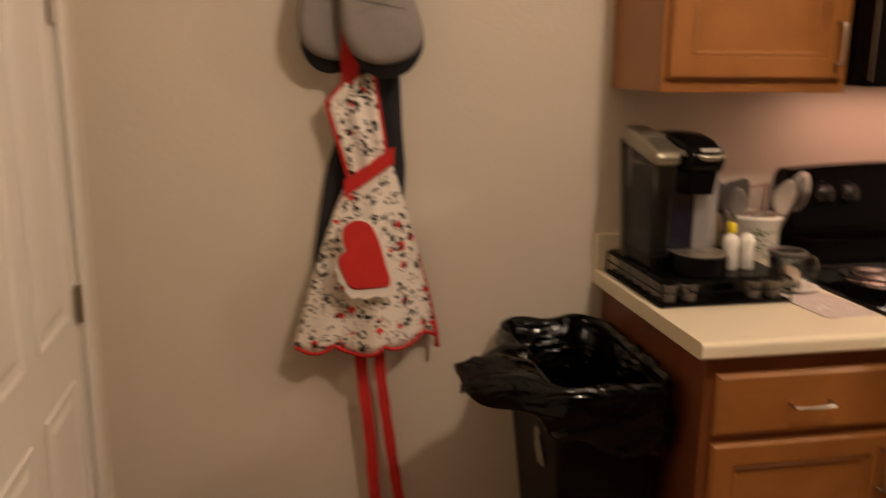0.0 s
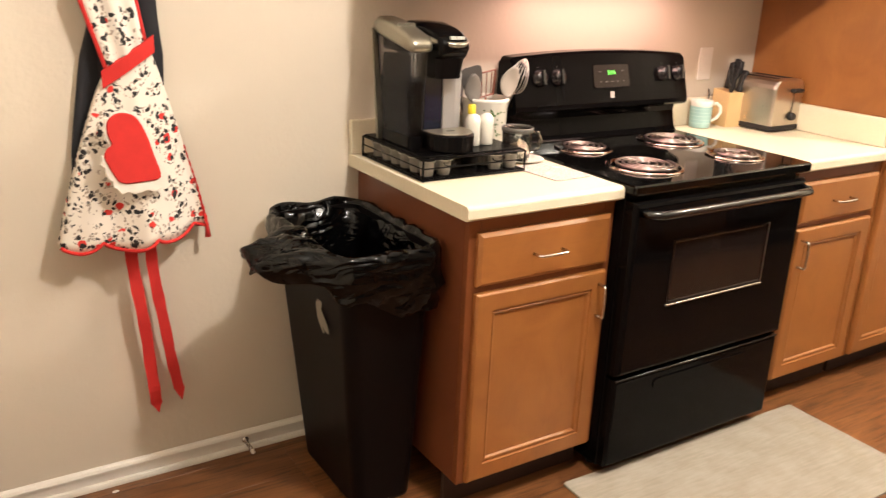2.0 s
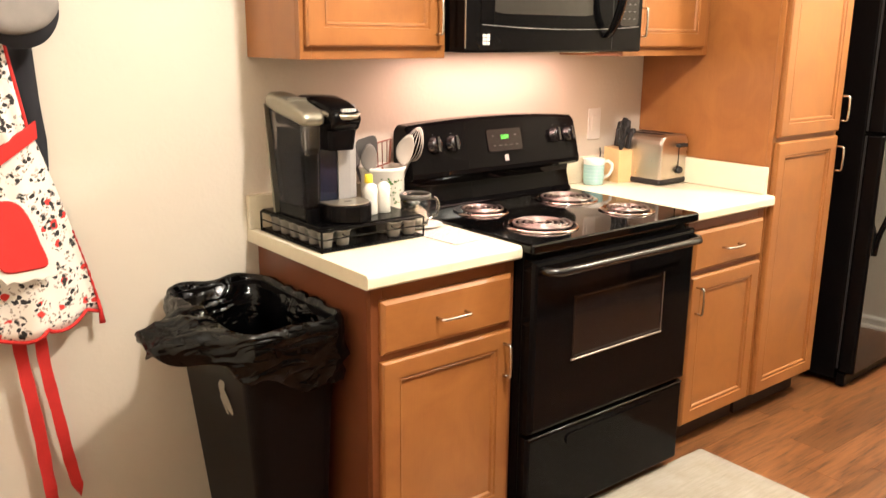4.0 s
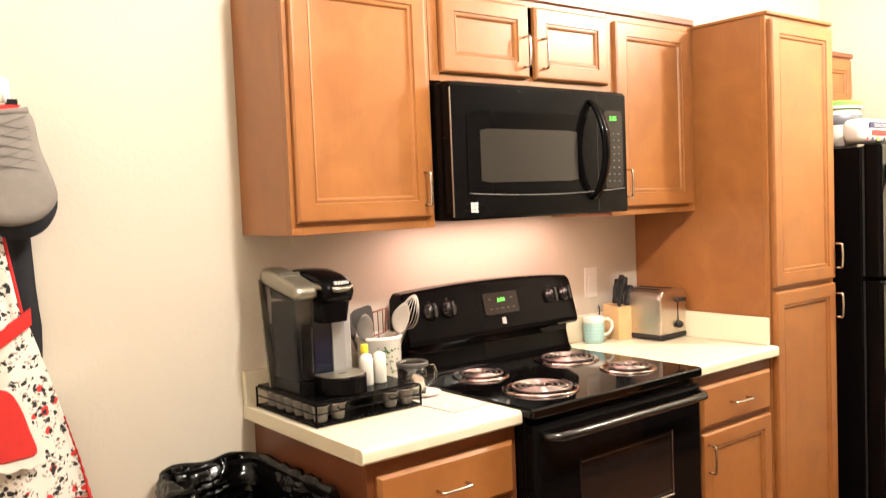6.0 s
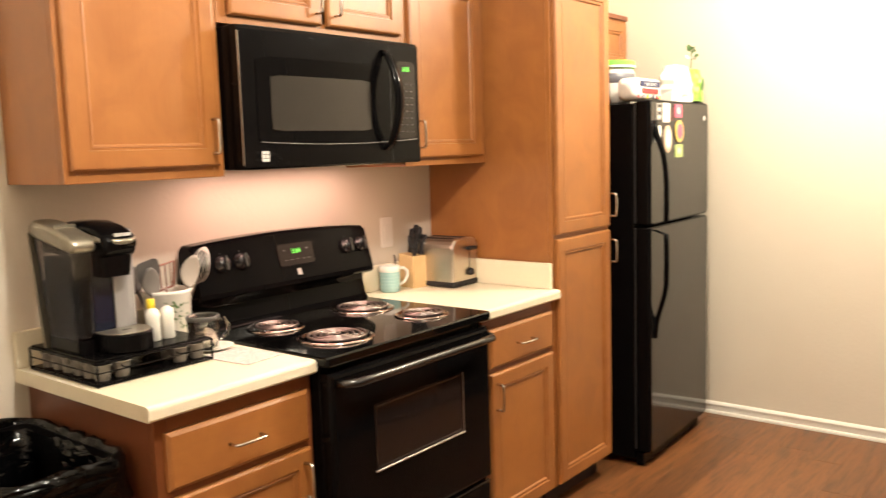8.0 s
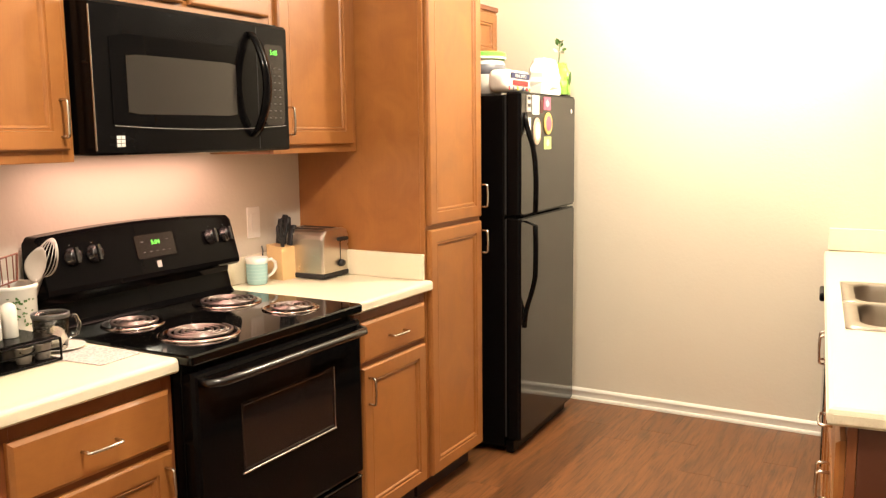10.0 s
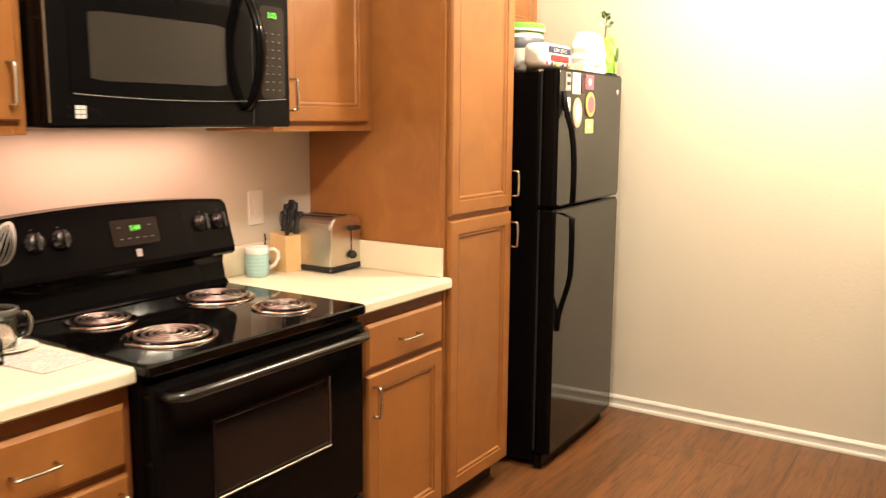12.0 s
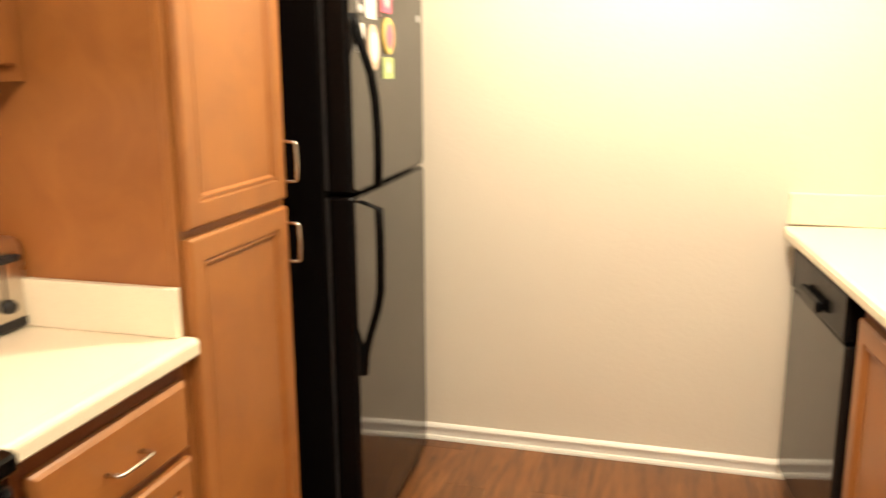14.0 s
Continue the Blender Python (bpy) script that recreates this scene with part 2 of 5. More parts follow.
DRAWER = [(0, 0), (0, 0.011), (0.004, 0.015), (0.010, 0.0195)]


def pull(parent, x, y, z, upright, length=0.096):
    """A wire pull that faces -y, its middle at x, z."""
    h, out, r = length / 2, 0.03, 0.008
    path = [(-h, 0)] + [(-h, -out + r)] + [(p[0] - h + r, p[1] - out + r) for p in arc(0, 0, r, 180, 270, 4)]
    path += [(0, -out - 0.002)] + [(p[0] + h - r, p[1] - out + r) for p in arc(0, 0, r, 270, 360, 4)] + [(h, 0)]
    pts = [(x, y + b, z + a) if upright else (x + a, y + b, z) for a, b in path]
    return part("handle", tube(pts, 0.0042, 8), NICKEL, parent, "brushed nickel wire pull", smooth=True)


def front(parent, kind, x0, x1, z0, z1, y, hx, hz, upright):
    ob = part(kind, framed_panel(x0, x1, z0, z1, y, DOOR if kind == "door" else DRAWER), MAPLE if kind == "door" else MAPLE_H, parent)
    if hx is not None:
        pull(ob, hx, y - 0.0195, hz, upright)
    return ob


# ---- structure ----
XW, XE, YS, ZC = -1.84, 2.855, -7.5, 2.74
part("wall_north", boxes((XW - 0.12, XE + 0.12, 0, 0.12, 0, ZC)), WALL, kind="structure", label="beige painted wall with light orange-peel texture")
part("wall_east", boxes((XE, XE + 0.12, YS, 0, 0, ZC)), WALL, kind="structure", label="beige painted wall at the kitchen's end")
# Unseen wall added to close the room and keep its bounce low.
part("wall_south", boxes((XW - 0.12, XE + 0.12, YS - 0.12, YS, 0, ZC)), UNSEEN_WALL, kind="structure", label="unseen dark wall added to cut bounce light")
DY0, DY1, DH = -0.99, -0.175, 2.04
part("wall_west", boxes((XW - 0.12, XW, YS, DY0, 0, ZC), (XW - 0.12, XW, DY1, 0, 0, ZC), (XW - 0.12, XW, DY0, DY1, DH, ZC)), WALL, kind="structure", label="beige wall with a white door in it")
part("ceiling", boxes((XW - 0.12, XE + 0.12, YS - 0.12, 0.12, ZC, ZC + 0.1)), CEIL, kind="structure", label="white textured ceiling")
floor = part("floor", boxes((XW - 0.12, XE + 0.12, YS - 0.12, 0.12, -0.08, -0.004)), SUBFLOOR, kind="structure", label="red-brown wood plank floor")


def moulding(name, x0, x1):
    """A baseboard along +x that faces -y at y = 0."""
    prof = [(0, 0), (-0.019, 0), (-0.019, 0.008), (-0.016, 0.015), (-0.009, 0.018), (-0.009, 0.044), (-0.014, 0.047), (-0.014, 0.053), (-0.010, 0.060), (-0.004, 0.065), (0, 0.066)]
    return loft(bmesh.new(), [[(x, y, z) for y, z in prof] for x in (x0, x1)])


part("baseboard", moulding("b", XW + 0.02, -0.485), TRIM, kind="structure", label="white painted baseboard along the wall")
bb = part("baseboard", moulding("b", 0.02, 4.08), TRIM, kind="structure", label="white painted baseboard along the end wall")
bb.matrix_world = pose(XE, 0, 0, 0, 0, -90)


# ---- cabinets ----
def base_cabinet(label, w, left_side=DARKENED_MAPLE, doors=1, drawer=True, hinge="left", depth=0.61):
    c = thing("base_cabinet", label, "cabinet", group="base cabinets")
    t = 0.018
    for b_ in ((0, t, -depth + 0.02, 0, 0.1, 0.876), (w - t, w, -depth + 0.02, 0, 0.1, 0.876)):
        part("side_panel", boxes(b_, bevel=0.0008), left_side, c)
    part("bottom_panel", boxes((t, w - t, -depth + 0.02, 0, 0.1, 0.118)), MAPLE_H, c)
    part("back_panel", boxes((t, w - t, -0.01, 0, 0.118, 0.876)), MAPLE, c)
    s = 0.035
    part("face_frame", boxes((0, s, -depth, -depth + 0.019, 0.1, 0.876), (w - s, w, -depth, -depth + 0.019, 0.1, 0.876), (s, w - s, -depth, -depth + 0.019, 0.815, 0.876), (s, w - s, -depth, -depth + 0.019, 0.1, 0.13), (s, w - s, -depth, -depth + 0.019, 0.66, 0.70), bevel=0.001), FRAME_SHADED, c)
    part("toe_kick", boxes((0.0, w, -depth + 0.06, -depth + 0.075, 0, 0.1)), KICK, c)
    n = doors
    for i in range(n):
        a, b = 0.022 + i * (w - 0.044) / n + (0.005 if i else 0), 0.022 + (i + 1) * (w - 0.044) / n - (0.005 if i < n - 1 else 0)
        hx = b - 0.028 if (hinge == "left") == (i == 0) else a + 0.028
        front(c, "door", a, b, 0.108, 0.668 if drawer else 0.832, -depth - 0.001, hx, 0.583 if drawer else 0.735, True)
    if drawer:
        front(c, "drawer_front", 0.022, w - 0.022, 0.688, 0.832, -depth - 0.001, w / 2, 0.757, False)
    return c


def worktop(label, x0, x1, depth, name="worktop"):
    """A laminate top with a rolled front edge, its back at y = 0."""
    prof = [(0, 0.876), (-depth + 0.006, 0.876), (-depth, 0.882), (-depth, 0.902)] + [(-depth + 0.012 + 0.012 * math.cos(radians(a)), 0.902 + 0.012 * math.sin(radians(a))) for a in (160, 135, 110, 90)] + [(0, 0.914)]
    c = thing(name, label, "worktop")
    part("top", loft(bmesh.new(), [[(x, y, z) for y, z in [(0, 0.876), (-depth + 0.0305, 0.876), (-depth + 0.0305, 0.914), (0, 0.914)]] for x in (x0, x1)]), COUNTER, c)
    part("front_edge", loft(bmesh.new(), [[(x, y, z) for y, z in prof[1:-1] + [(-depth + 0.030, 0.914), (-depth + 0.030, 0.876)]] for x in (x0, x1)]), COUNTER, c)
    return c


lc = base_cabinet("maple base cabinet, drawer over door, shade-darkened side, beside black range", 0.488, hinge="left")
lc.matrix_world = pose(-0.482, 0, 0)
rc = base_cabinet("maple base cabinet, drawer over door, between range and pantry", 0.468, MAPLE, hinge="right")
rc.matrix_world = pose(0.822, 0, 0)


def splash(parent, *b):
    part("backsplash", boxes(b, bevel=0.003, seg=2), COUNTER, parent)


wl = worktop("cream laminate worktop with rolled edge, holding a coffee maker", -0.515, -0.001, 0.65)
splash(wl, -0.515, -0.001, -0.02, 0, 0.9145, 1.016)
wr = worktop("cream laminate worktop with a toaster, between range and tall pantry", 0.768, 1.291, 0.65)
splash(wr, 0.768, 1.291, -0.02, 0, 0.9145, 1.016)
splash(wr, 1.271, 1.291, -0.615, -0.0205, 0.9145, 1.016)


def upper_cabinet(label, x0, x1, z0, z1, fronts, depth=0.305):
    c = thing("upper_cabinet", label, "cabinet", (x0, 0, z0), group="upper cabinets")
    w, h, t = x1 - x0, z1 - z0, 0.018
    for b_ in ((0, t, -depth + 0.02, 0, 0, h), (w - t, w, -depth + 0.02, 0, 0, h)):
        part("side_panel", boxes(b_, bevel=0.0008), MAPLE, c)
    part("bottom_panel", boxes((t, w - t, -depth + 0.02, 0, 0.02, 0.038)), MAPLE_H, c)
    part("top_panel", boxes((t, w - t, -depth + 0.02, 0, h - t, h)), MAPLE_H, c)
    part("back_panel", boxes((t, w - t, -0.01, 0, 0.038, h - t)), MAPLE, c)
    s = 0.035
    part("face_frame", boxes((0, s, -depth, -depth + 0.0195, 0, h), (w - s, w, -depth, -depth + 0.0195, 0, h), (s, w - s, -depth, -depth + 0.0195, h - s, h), (s, w - s, -depth, -depth + 0.0195, 0, 0.035), bevel=0.001), MAPLE, c)
    part("cornice", boxes((-0.002, w + 0.002, -depth - 0.012, -depth - 0.001, h - 0.012, h + 0.012), bevel=0.003), DARKENED_MAPLE, c)
    for a, b, lo, hi, hx, hz in fronts:
        front(c, "door", a - x0, b - x0, lo - z0, hi - z0, -depth - 0.001, hx - x0, hz - z0, True)
    return c


ZU, ZT = 1.415, 2.145
upper_cabinet("single-door maple wall cabinet beside the microwave, warm stained", -0.488, -0.008, ZU, ZT, [(-0.475, -0.028, 1.447, 2.112, -0.055, 1.53)])
upper_cabinet("short two-door maple wall cabinet above the microwave", -0.006, 0.790, 1.853, ZT, [(0.030, 0.392, 1.878, 2.112, 0.366, 1.96), (0.420, 0.775, 1.878, 2.112, 0.448, 1.96)])
upper_cabinet("single-door maple wall cabinet next to the pantry", 0.792, 1.289, ZU, ZT, [(0.822, 1.247, 1.445, 2.107, 0.852, 1.53)])
upper_cabinet("maple wall cabinet over the refrigerator", 1.760, 2.56, 1.83, 2.11, [(1.79, 2.15, 1.86, 2.085, 2.12, 1.90), (2.17, 2.53, 1.86, 2.085, 2.20, 1.90)])

pan = thing("pantry_cabinet", "tall maple pantry cabinet with two stacked doors beside black refrigerator", "cabinet", (1.293, 0, 0))
PW = 0.463
for b_ in ((0, 0.018, -0.595, 0, 0.1, 2.12), (PW - 0.018, PW, -0.595, 0, 0.1, 2.12)):
    part("side_panel", boxes(b_, bevel=0.001), MAPLE, pan)
part("top_panel", boxes((0.018, PW - 0.018, -0.595, 0, 2.10, 2.12)), MAPLE_H, pan)
part("back_panel", boxes((0.018, PW - 0.018, -0.01, 0, 0.1, 2.10)), MAPLE, pan)
part("face_frame", boxes((0, 0.03, -0.615, -0.5955, 0.1, 2.12), (PW - 0.03, PW, -0.615, -0.5955, 0.1, 2.12), (0.03, PW - 0.03, -0.615, -0.5955, 2.08, 2.12), (0.03, PW - 0.03, -0.615, -0.5955, 1.10, 1.16), (0.03, PW - 0.03, -0.615, -0.5955, 0.1, 0.13), bevel=0.001), MAPLE, pan)
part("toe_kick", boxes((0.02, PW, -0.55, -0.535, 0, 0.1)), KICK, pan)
part("cornice", boxes((-0.006, PW + 0.004, -0.628, 0, 2.1205, 2.134), bevel=0.003), MAPLE, pan)
front(pan, "door", 0.014, PW - 0.014, 1.125, 2.105, -0.616, PW - 0.020, 1.215, True)
front(pan, "door", 0.014, PW - 0.014, 0.108, 1.107, -0.616, PW - 0.020, 1.017, True)

# ---- sink run, on the other side of the aisle ----
RUN = pose(0.343, -2.147, 0, 0, 0, 5.8)


def run_place(ob, s, d=0.0):
    """Puts a thing that faces -y on the sink run: s metres from the near end, d behind the front edge."""
    ob.matrix_world = RUN @ pose(s, -0.65 - d, 0, 0, 0, 180)
    return ob


W1, W2 = 0.78, 0.93
a = base_cabinet("maple base cabinet, drawer over two doors, end side darkened as shade", W1, END_SHADED, doors=2)
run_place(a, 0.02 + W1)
b = base_cabinet("wide maple sink base cabinet with two doors", W2, MAPLE, doors=2, drawer=False)
run_place(b, 0.025 + W1 + W2)

top = thing("worktop", "cream laminate worktop with a steel double sink set in", "worktop")
top.matrix_world = RUN
L = 2.48
SX0, SX1, SY0, SY1 = 0.78, 1.58, -0.575, -0.062


def four(x0, x1, y0, y1, z):
    return [(x0, y0, z), (x1, y0, z), (x1, y1, z), (x0, y1, z)]


rim = [(0.012, 0.876), (0.003, 0.876), (0, 0.881), (0, 0.902), (0.003, 0.910), (0.012, 0.914)]
bmx = loft(bmesh.new(), [four(SX0, SX1, SY0, SY1, 0.876)] + [four(i_, L, -0.65, -i_, z_) for i_, z_ in rim] + [four(SX0, SX1, SY0, SY1, 0.914)] + [four(SX0, SX1, SY0, SY1, 0.876)], False, False)
bmesh.ops.remove_doubles(bmx, verts=bmx.verts, dist=1e-6)
part("top", bmx, COUNTER, top)
part("edge_band", boxes((-0.0018, -0.0002, -0.638, -0.012, 0.883, 0.901)), COUNTER, top, "laminate strip on the end")
part("edge_band", boxes((0.012, L - 0.012, 0.0002, 0.0018, 0.883, 0.901)), COUNTER, top, "laminate strip along the front")
es = thing("end_splash", "cream laminate splash strip against the end wall", "backsplash")
part("strip", boxes((2.83, 2.854, -2.6, -1.91, 0.9145, 1.02), bevel=0.003), COUNTER, es)


def sink():
    s = thing("sink", "stainless steel double-bowl kitchen sink set in cream laminate", "sink")
    s.matrix_world = RUN @ pose(0, 0, 0.9145)
    bm = bmesh.new()
    x0, x1, y0, y1 = SX0 - 0.012, SX1 + 0.012, SY0 - 0.012, SY1 + 0.012
    mid = (x0 + x1) / 2
    wells = [(x0 + 0.05, mid - 0.015, y0 + 0.075, y1 - 0.04), (mid + 0.015, x1 - 0.05, y0 + 0.075, y1 - 0.04)]
    for lo, hi in ((x0, mid), (mid, x1)):
        w = wells[0] if lo == x0 else wells[1]
        n = 6
        inner = rounded(w[0], w[1], w[2], w[3], 0.06, n)
        outer = []
        for x, y in inner:
            cx, cy = (w[0] + w[1]) / 2, (w[2] + w[3]) / 2
            sx, sy = (x - cx) / ((w[1] - w[0]) / 2), (y - cy) / ((w[3] - w[2]) / 2)
            k = max(abs(sx), abs(sy))
            sx, sy = sx / k, sy / k
            outer.append((lo + (sx + 1) / 2 * (hi - lo), y0 + (sy + 1) / 2 * (y1 - y0)))
        rings = [[(x, y, 0.0) for x, y in outer], [(x, y, 0.004) for x, y in outer], [(x, y, 0.004) for x, y in inner]]
        for sc, z in ((0.985, -0.004), (0.96, -0.03), (0.93, -0.14), (0.85, -0.16), (0.2, -0.17)):
            cx, cy = (w[0] + w[1]) / 2, (w[2] + w[3]) / 2
            rings.append([(cx + (x - cx) * sc, cy + (y - cy) * sc, z) for x, y in inner])
        loft(bm, rings, cap0=False, cap1=True)
    part("basin", bm, SINK_STEEL, s, smooth=True)
    for w in wells:
        part("drain", lathe([(0.001, 0.004), (0.03, 0.004), (0.043, 0.006), (0.045, 0.0)], 20, ((w[0] + w[1]) / 2, (w[2] + w[3]) / 2, -0.171), True, False), CHROME, s, "chrome drain ring", smooth=True)
    return s


sink()


def dishwasher():
    d = thing("dishwasher", "black built-in dishwasher under the cream worktop", "dishwasher")
    run_place(d, 2.37)
    part("body", boxes((0, 0.595, -0.58, 0, 0.1, 0.87), bevel=0.003), APPLIANCE, d)
    part("door", boxes((0.004, 0.591, -0.635, -0.582, 0.115, 0.735), bevel=0.006, seg=2), FRIDGE_SKIN, d)
    part("control_panel", boxes((0.004, 0.591, -0.64, -0.582, 0.74, 0.868), bevel=0.008, seg=2), APPLIANCE, d)
    part("handle", boxes((0.2, 0.4, -0.665, -0.641, 0.765, 0.80), bevel=0.008, seg=2), APPLIANCE, d)
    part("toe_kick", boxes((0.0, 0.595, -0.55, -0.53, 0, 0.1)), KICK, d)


dishwasher()


# ---- range ----
def cooking_range():
    r = thing("range", "black freestanding electric coil range with oven window and green clock", "range", (0.004, 0, 0))
    W = 0.755
    part("body", boxes((0.006, W - 0.002, -0.645, -0.03, 0.03, 0.895), bevel=0.003), ENAMEL, r)
    top = rounded(-0.003, W + 0.009, -0.69, -0.025, 0.012, 3)
    part("cooktop", slab(top, 0.893, 0.922, 0.005), COOKTOP, r, "glossy black enamel cooktop")
    bm = bmesh.new()
    for z, y in ((0.9225, -0.125), (0.9225, -0.108)):
        box(bm, 0.01, W - 0.01, y - 0.004, y + 0.004, z, z + 0.004, bevel=0.0015)
    part("trim", bm, ENAMEL, r)
    part("oven_door", framed_panel(0.006, W - 0.006, 0.345, 0.872, -0.647, [(0, 0), (0, 0.03), (0.006, 0.04), (0.014, 0.043), (0.15, 0.043)]), ENAMEL, r)
    part("door_window", framed_panel(0.172, 0.590, 0.552, 0.748, -0.6905, [(0, 0), (0.003, 0.003), (0.006, 0.003), (0.009, 0.0012)]), DARK_GLASS, r, "dark oven window")
    part("window_trim", boxes((0.168, 0.594, -0.6955, -0.6895, 0.545, 0.5505), (0.5915, 0.5945, -0.6925, -0.6895, 0.552, 0.748), bevel=0.001), mat("worn_steel_edge", (0.4, 0.36, 0.32), 0.35, 1.0), r)
    h = [(0.03, -0.69, 0.845), (0.035, -0.72, 0.846), (0.06, -0.74, 0.847)] + [(0.06 + (W - 0.12) * i / 8, -0.742, 0.847) for i in range(1, 8)] + [(W - 0.06, -0.74, 0.847), (W - 0.035, -0.72, 0.846), (W - 0.03, -0.69, 0.845)]
    part("handle", tube(h, 0.0125, 12), HANDLE_BLACK, r, "black bar handle", smooth=True)
    dr = part("drawer", framed_panel(0.006, W - 0.006, 0.04, 0.332, -0.647, [(0, 0), (0, 0.024), (0.006, 0.034), (0.012, 0.036), (0.05, 0.036)]), ENAMEL, r)
    part("grip", loft(bmesh.new(), [[(x, -0.684 - d, 0.285 - k) for x, k in rounded(0.17, 0.6, -0.018, 0.018, 0.017, 4)] for d in (0, 0.004)]), ENAMEL, dr)
    part("drawer_lip", tube([(0.012, -0.682, 0.330), (W / 2, -0.6835, 0.330), (W - 0.012, -0.682, 0.330)], 0.0035, 8), HANDLE_BLACK, dr, "glossy rolled upper edge", smooth=True)
    for x in (0.05, W - 0.05):
        for y in (-0.08, -0.58):
            part("foot", lathe([(0.018, 0), (0.02, 0.01), (0.012, 0.03)], 12, (x, y, 0)), BLACK_RUBBER, r)
    # backguard with an arched top
    prof = lambda zt: [(-0.028, 0.9), (-0.028, zt - 0.012), (-0.038, zt), (-0.088, zt), (-0.1, zt - 0.008), (-0.138, 1.045), (-0.138, 1.030), (-0.128, 1.022), (-0.082, 1.008), (-0.078, 0.99), (-0.092, 0.935), (-0.105, 0.922), (-0.105, 0.9)]
    us = [0, 0.004, 0.009, 0.016] + [0.016 + 0.968 * i / 20 for i in range(1, 20)] + [0.984, 0.991, 0.996, 1]
    rings = []
    for u in us:
        x = -0.002 + (W + 0.018) * u
        e = min(u, 1 - u)
        zt = 1.196 + 0.016 * (1 - (2 * u - 1) ** 2) - (0.010 * (1 - e / 0.016) ** 2 if e < 0.016 else 0)
        rings.append([(x, y, z) for y, z in prof(zt)])
    part("backguard", loft(bmesh.new(), rings), ENAMEL, r)

    def on_panel(u, z, out=0.0):
        e = (u + 0.002) / (W + 0.018)
        t = (z - 1.045) / (1.188 + 0.016 * (1 - (2 * e - 1) ** 2) - 1.045)
        return (u, -0.138 + 0.038 * t - out, z)
    for x in (0.096, 0.172, 0.652, 0.724):
        k = part("knob", lathe([(0.027, 0), (0.028, 0.005), (0.023, 0.009), (0.021, 0.022), (0.018, 0.025)], 28), HANDLE_BLACK, r, "glossy black knob", smooth=True)
        k.matrix_local = pose(*on_panel(x, 1.131, 0.0005), 75, 0, 0)
        g = part("pointer", boxes((-0.005, 0.005, -0.024, 0.024, 0.02, 0.035), bevel=0.002), HANDLE_BLACK, k)
        part("tick", boxes((-0.0015, 0.0015, 0.034, 0.037, 0.0008, 0.0014)), GREY_PRINT, k, "pale printed mark")
    pd = part("display_panel", slab(rounded(-0.080, 0.080, -0.038, 0.038, 0.008, 4), 0, 0.002, 0.0006), DARK_GLASS, r, "dark clock panel with green digits")
    pd.matrix_local = pose(*on_panel(0.408, 1.130, 0.0005), 75, 0, 0)
    rim = [(x, y, 0.002) for x, y in rounded(-0.081, 0.081, -0.039, 0.039, 0.009, 4)]
    part("rim", tube(rim, 0.0006, 4, closed=True), APPLIANCE, pd)
    for a_ in [(-0.055 + i * 0.026, -0.046 + i * 0.026, -0.020, -0.0175, 0.0022, 0.0027) for i in range(5)] + [(-0.058, -0.048, 0.014, 0.0165, 0.0022, 0.0027), (0.045, 0.055, 0.014, 0.0165, 0.0022, 0.0027)]:
        part("mark", boxes(a_), GREY_PRINT, pd)
    add_text("clock_digits", "5:04", 0.021, GREEN_GLOW, pd, pose(0.0, 0.010, 0.0027))
    lg = part("badge", boxes((-0.009, 0.009, -0.011, 0.011, 0, 0.0012)), mat("badge_grey", (0.3, 0.27, 0.25), 0.4), r, "small pale badge")
    lg.matrix_local = pose(*on_panel(0.408, 1.069, 0.0005), 75, 0, 0)
    for name, x, y, R in (("burner", 0.195, -0.52, 0.1), ("burner", 0.195, -0.245, 0.078), ("burner", 0.575, -0.26, 0.1), ("burner", 0.595, -0.52, 0.078)):
        bo = new(name)
        bo.parent = r
        bo.matrix_local = pose(x, y, 0.922)
        tagged(bo, "coil burner with a chrome drip pan")
        part("drip_pan", lathe([(R + 0.015, 0.0005), (R + 0.015, 0.0035), (R + 0.010, 0.0062), (R + 0.003, 0.0045), (R - 0.002, -0.001)], 48, cap0=False, cap1=False), PAN, bo, "chrome drip pan rim", smooth=True)
        part("pan_bowl", lathe([(R - 0.002, -0.001), (R * 0.75, -0.0035), (0.02, -0.0045)], 40, cap0=False), PAN_BOWL, bo, "near-black pan bowl", smooth=True)
        turns = 4 if R > 0.09 else 3
        m = turns * 30
        pts = []
        for i in range(m + 1):
            a = 2 * math.pi * turns * i / m
            rad = 0.020 + (R - 0.026) * i / m
            pts.append((rad * math.cos(a), rad * math.sin(a), 0.0095))
        part("coil", tube(pts, 0.0044, 8), COIL, bo, "dark spiral heating coil", smooth=True)
        sup = bmesh.new()
        for k in range(3):
            a = radians(90 + 120 * k)
            tube([(0.01 * math.cos(a), 0.01 * math.sin(a), 0.003), ((R - 0.006) * math.cos(a), (R - 0.006) * math.sin(a), 0.003)], 0.0025, 5, sup)
        lathe([(0.001, 0.006), (0.014, 0.006), (0.014, 0.010), (0.001, 0.011)], 16, bm=sup)
        part("support", sup, CHROME, bo)
    return r


def add_text(name, body, size, material, parent, m, extrude=0.0002, label=""):
    cu = bpy.data.curves.new(name, "FONT")
    cu.body, cu.size, cu.extrude, cu.align_x, cu.align_y = body, size, extrude, "CENTER", "CENTER"
    cu.resolution_u = 2
    tmp = bpy.data.objects.new("tmp", cu)
    me = bpy.data.meshes.new_from_object(tmp)
    me.materials.clear()
    me.materials.append(material)
    bpy.data.objects.remove(tmp)
    ob = new(name, me)
    ob.parent = parent
    ob.matrix_local = m
    return tagged(ob, label)


cooking_range()


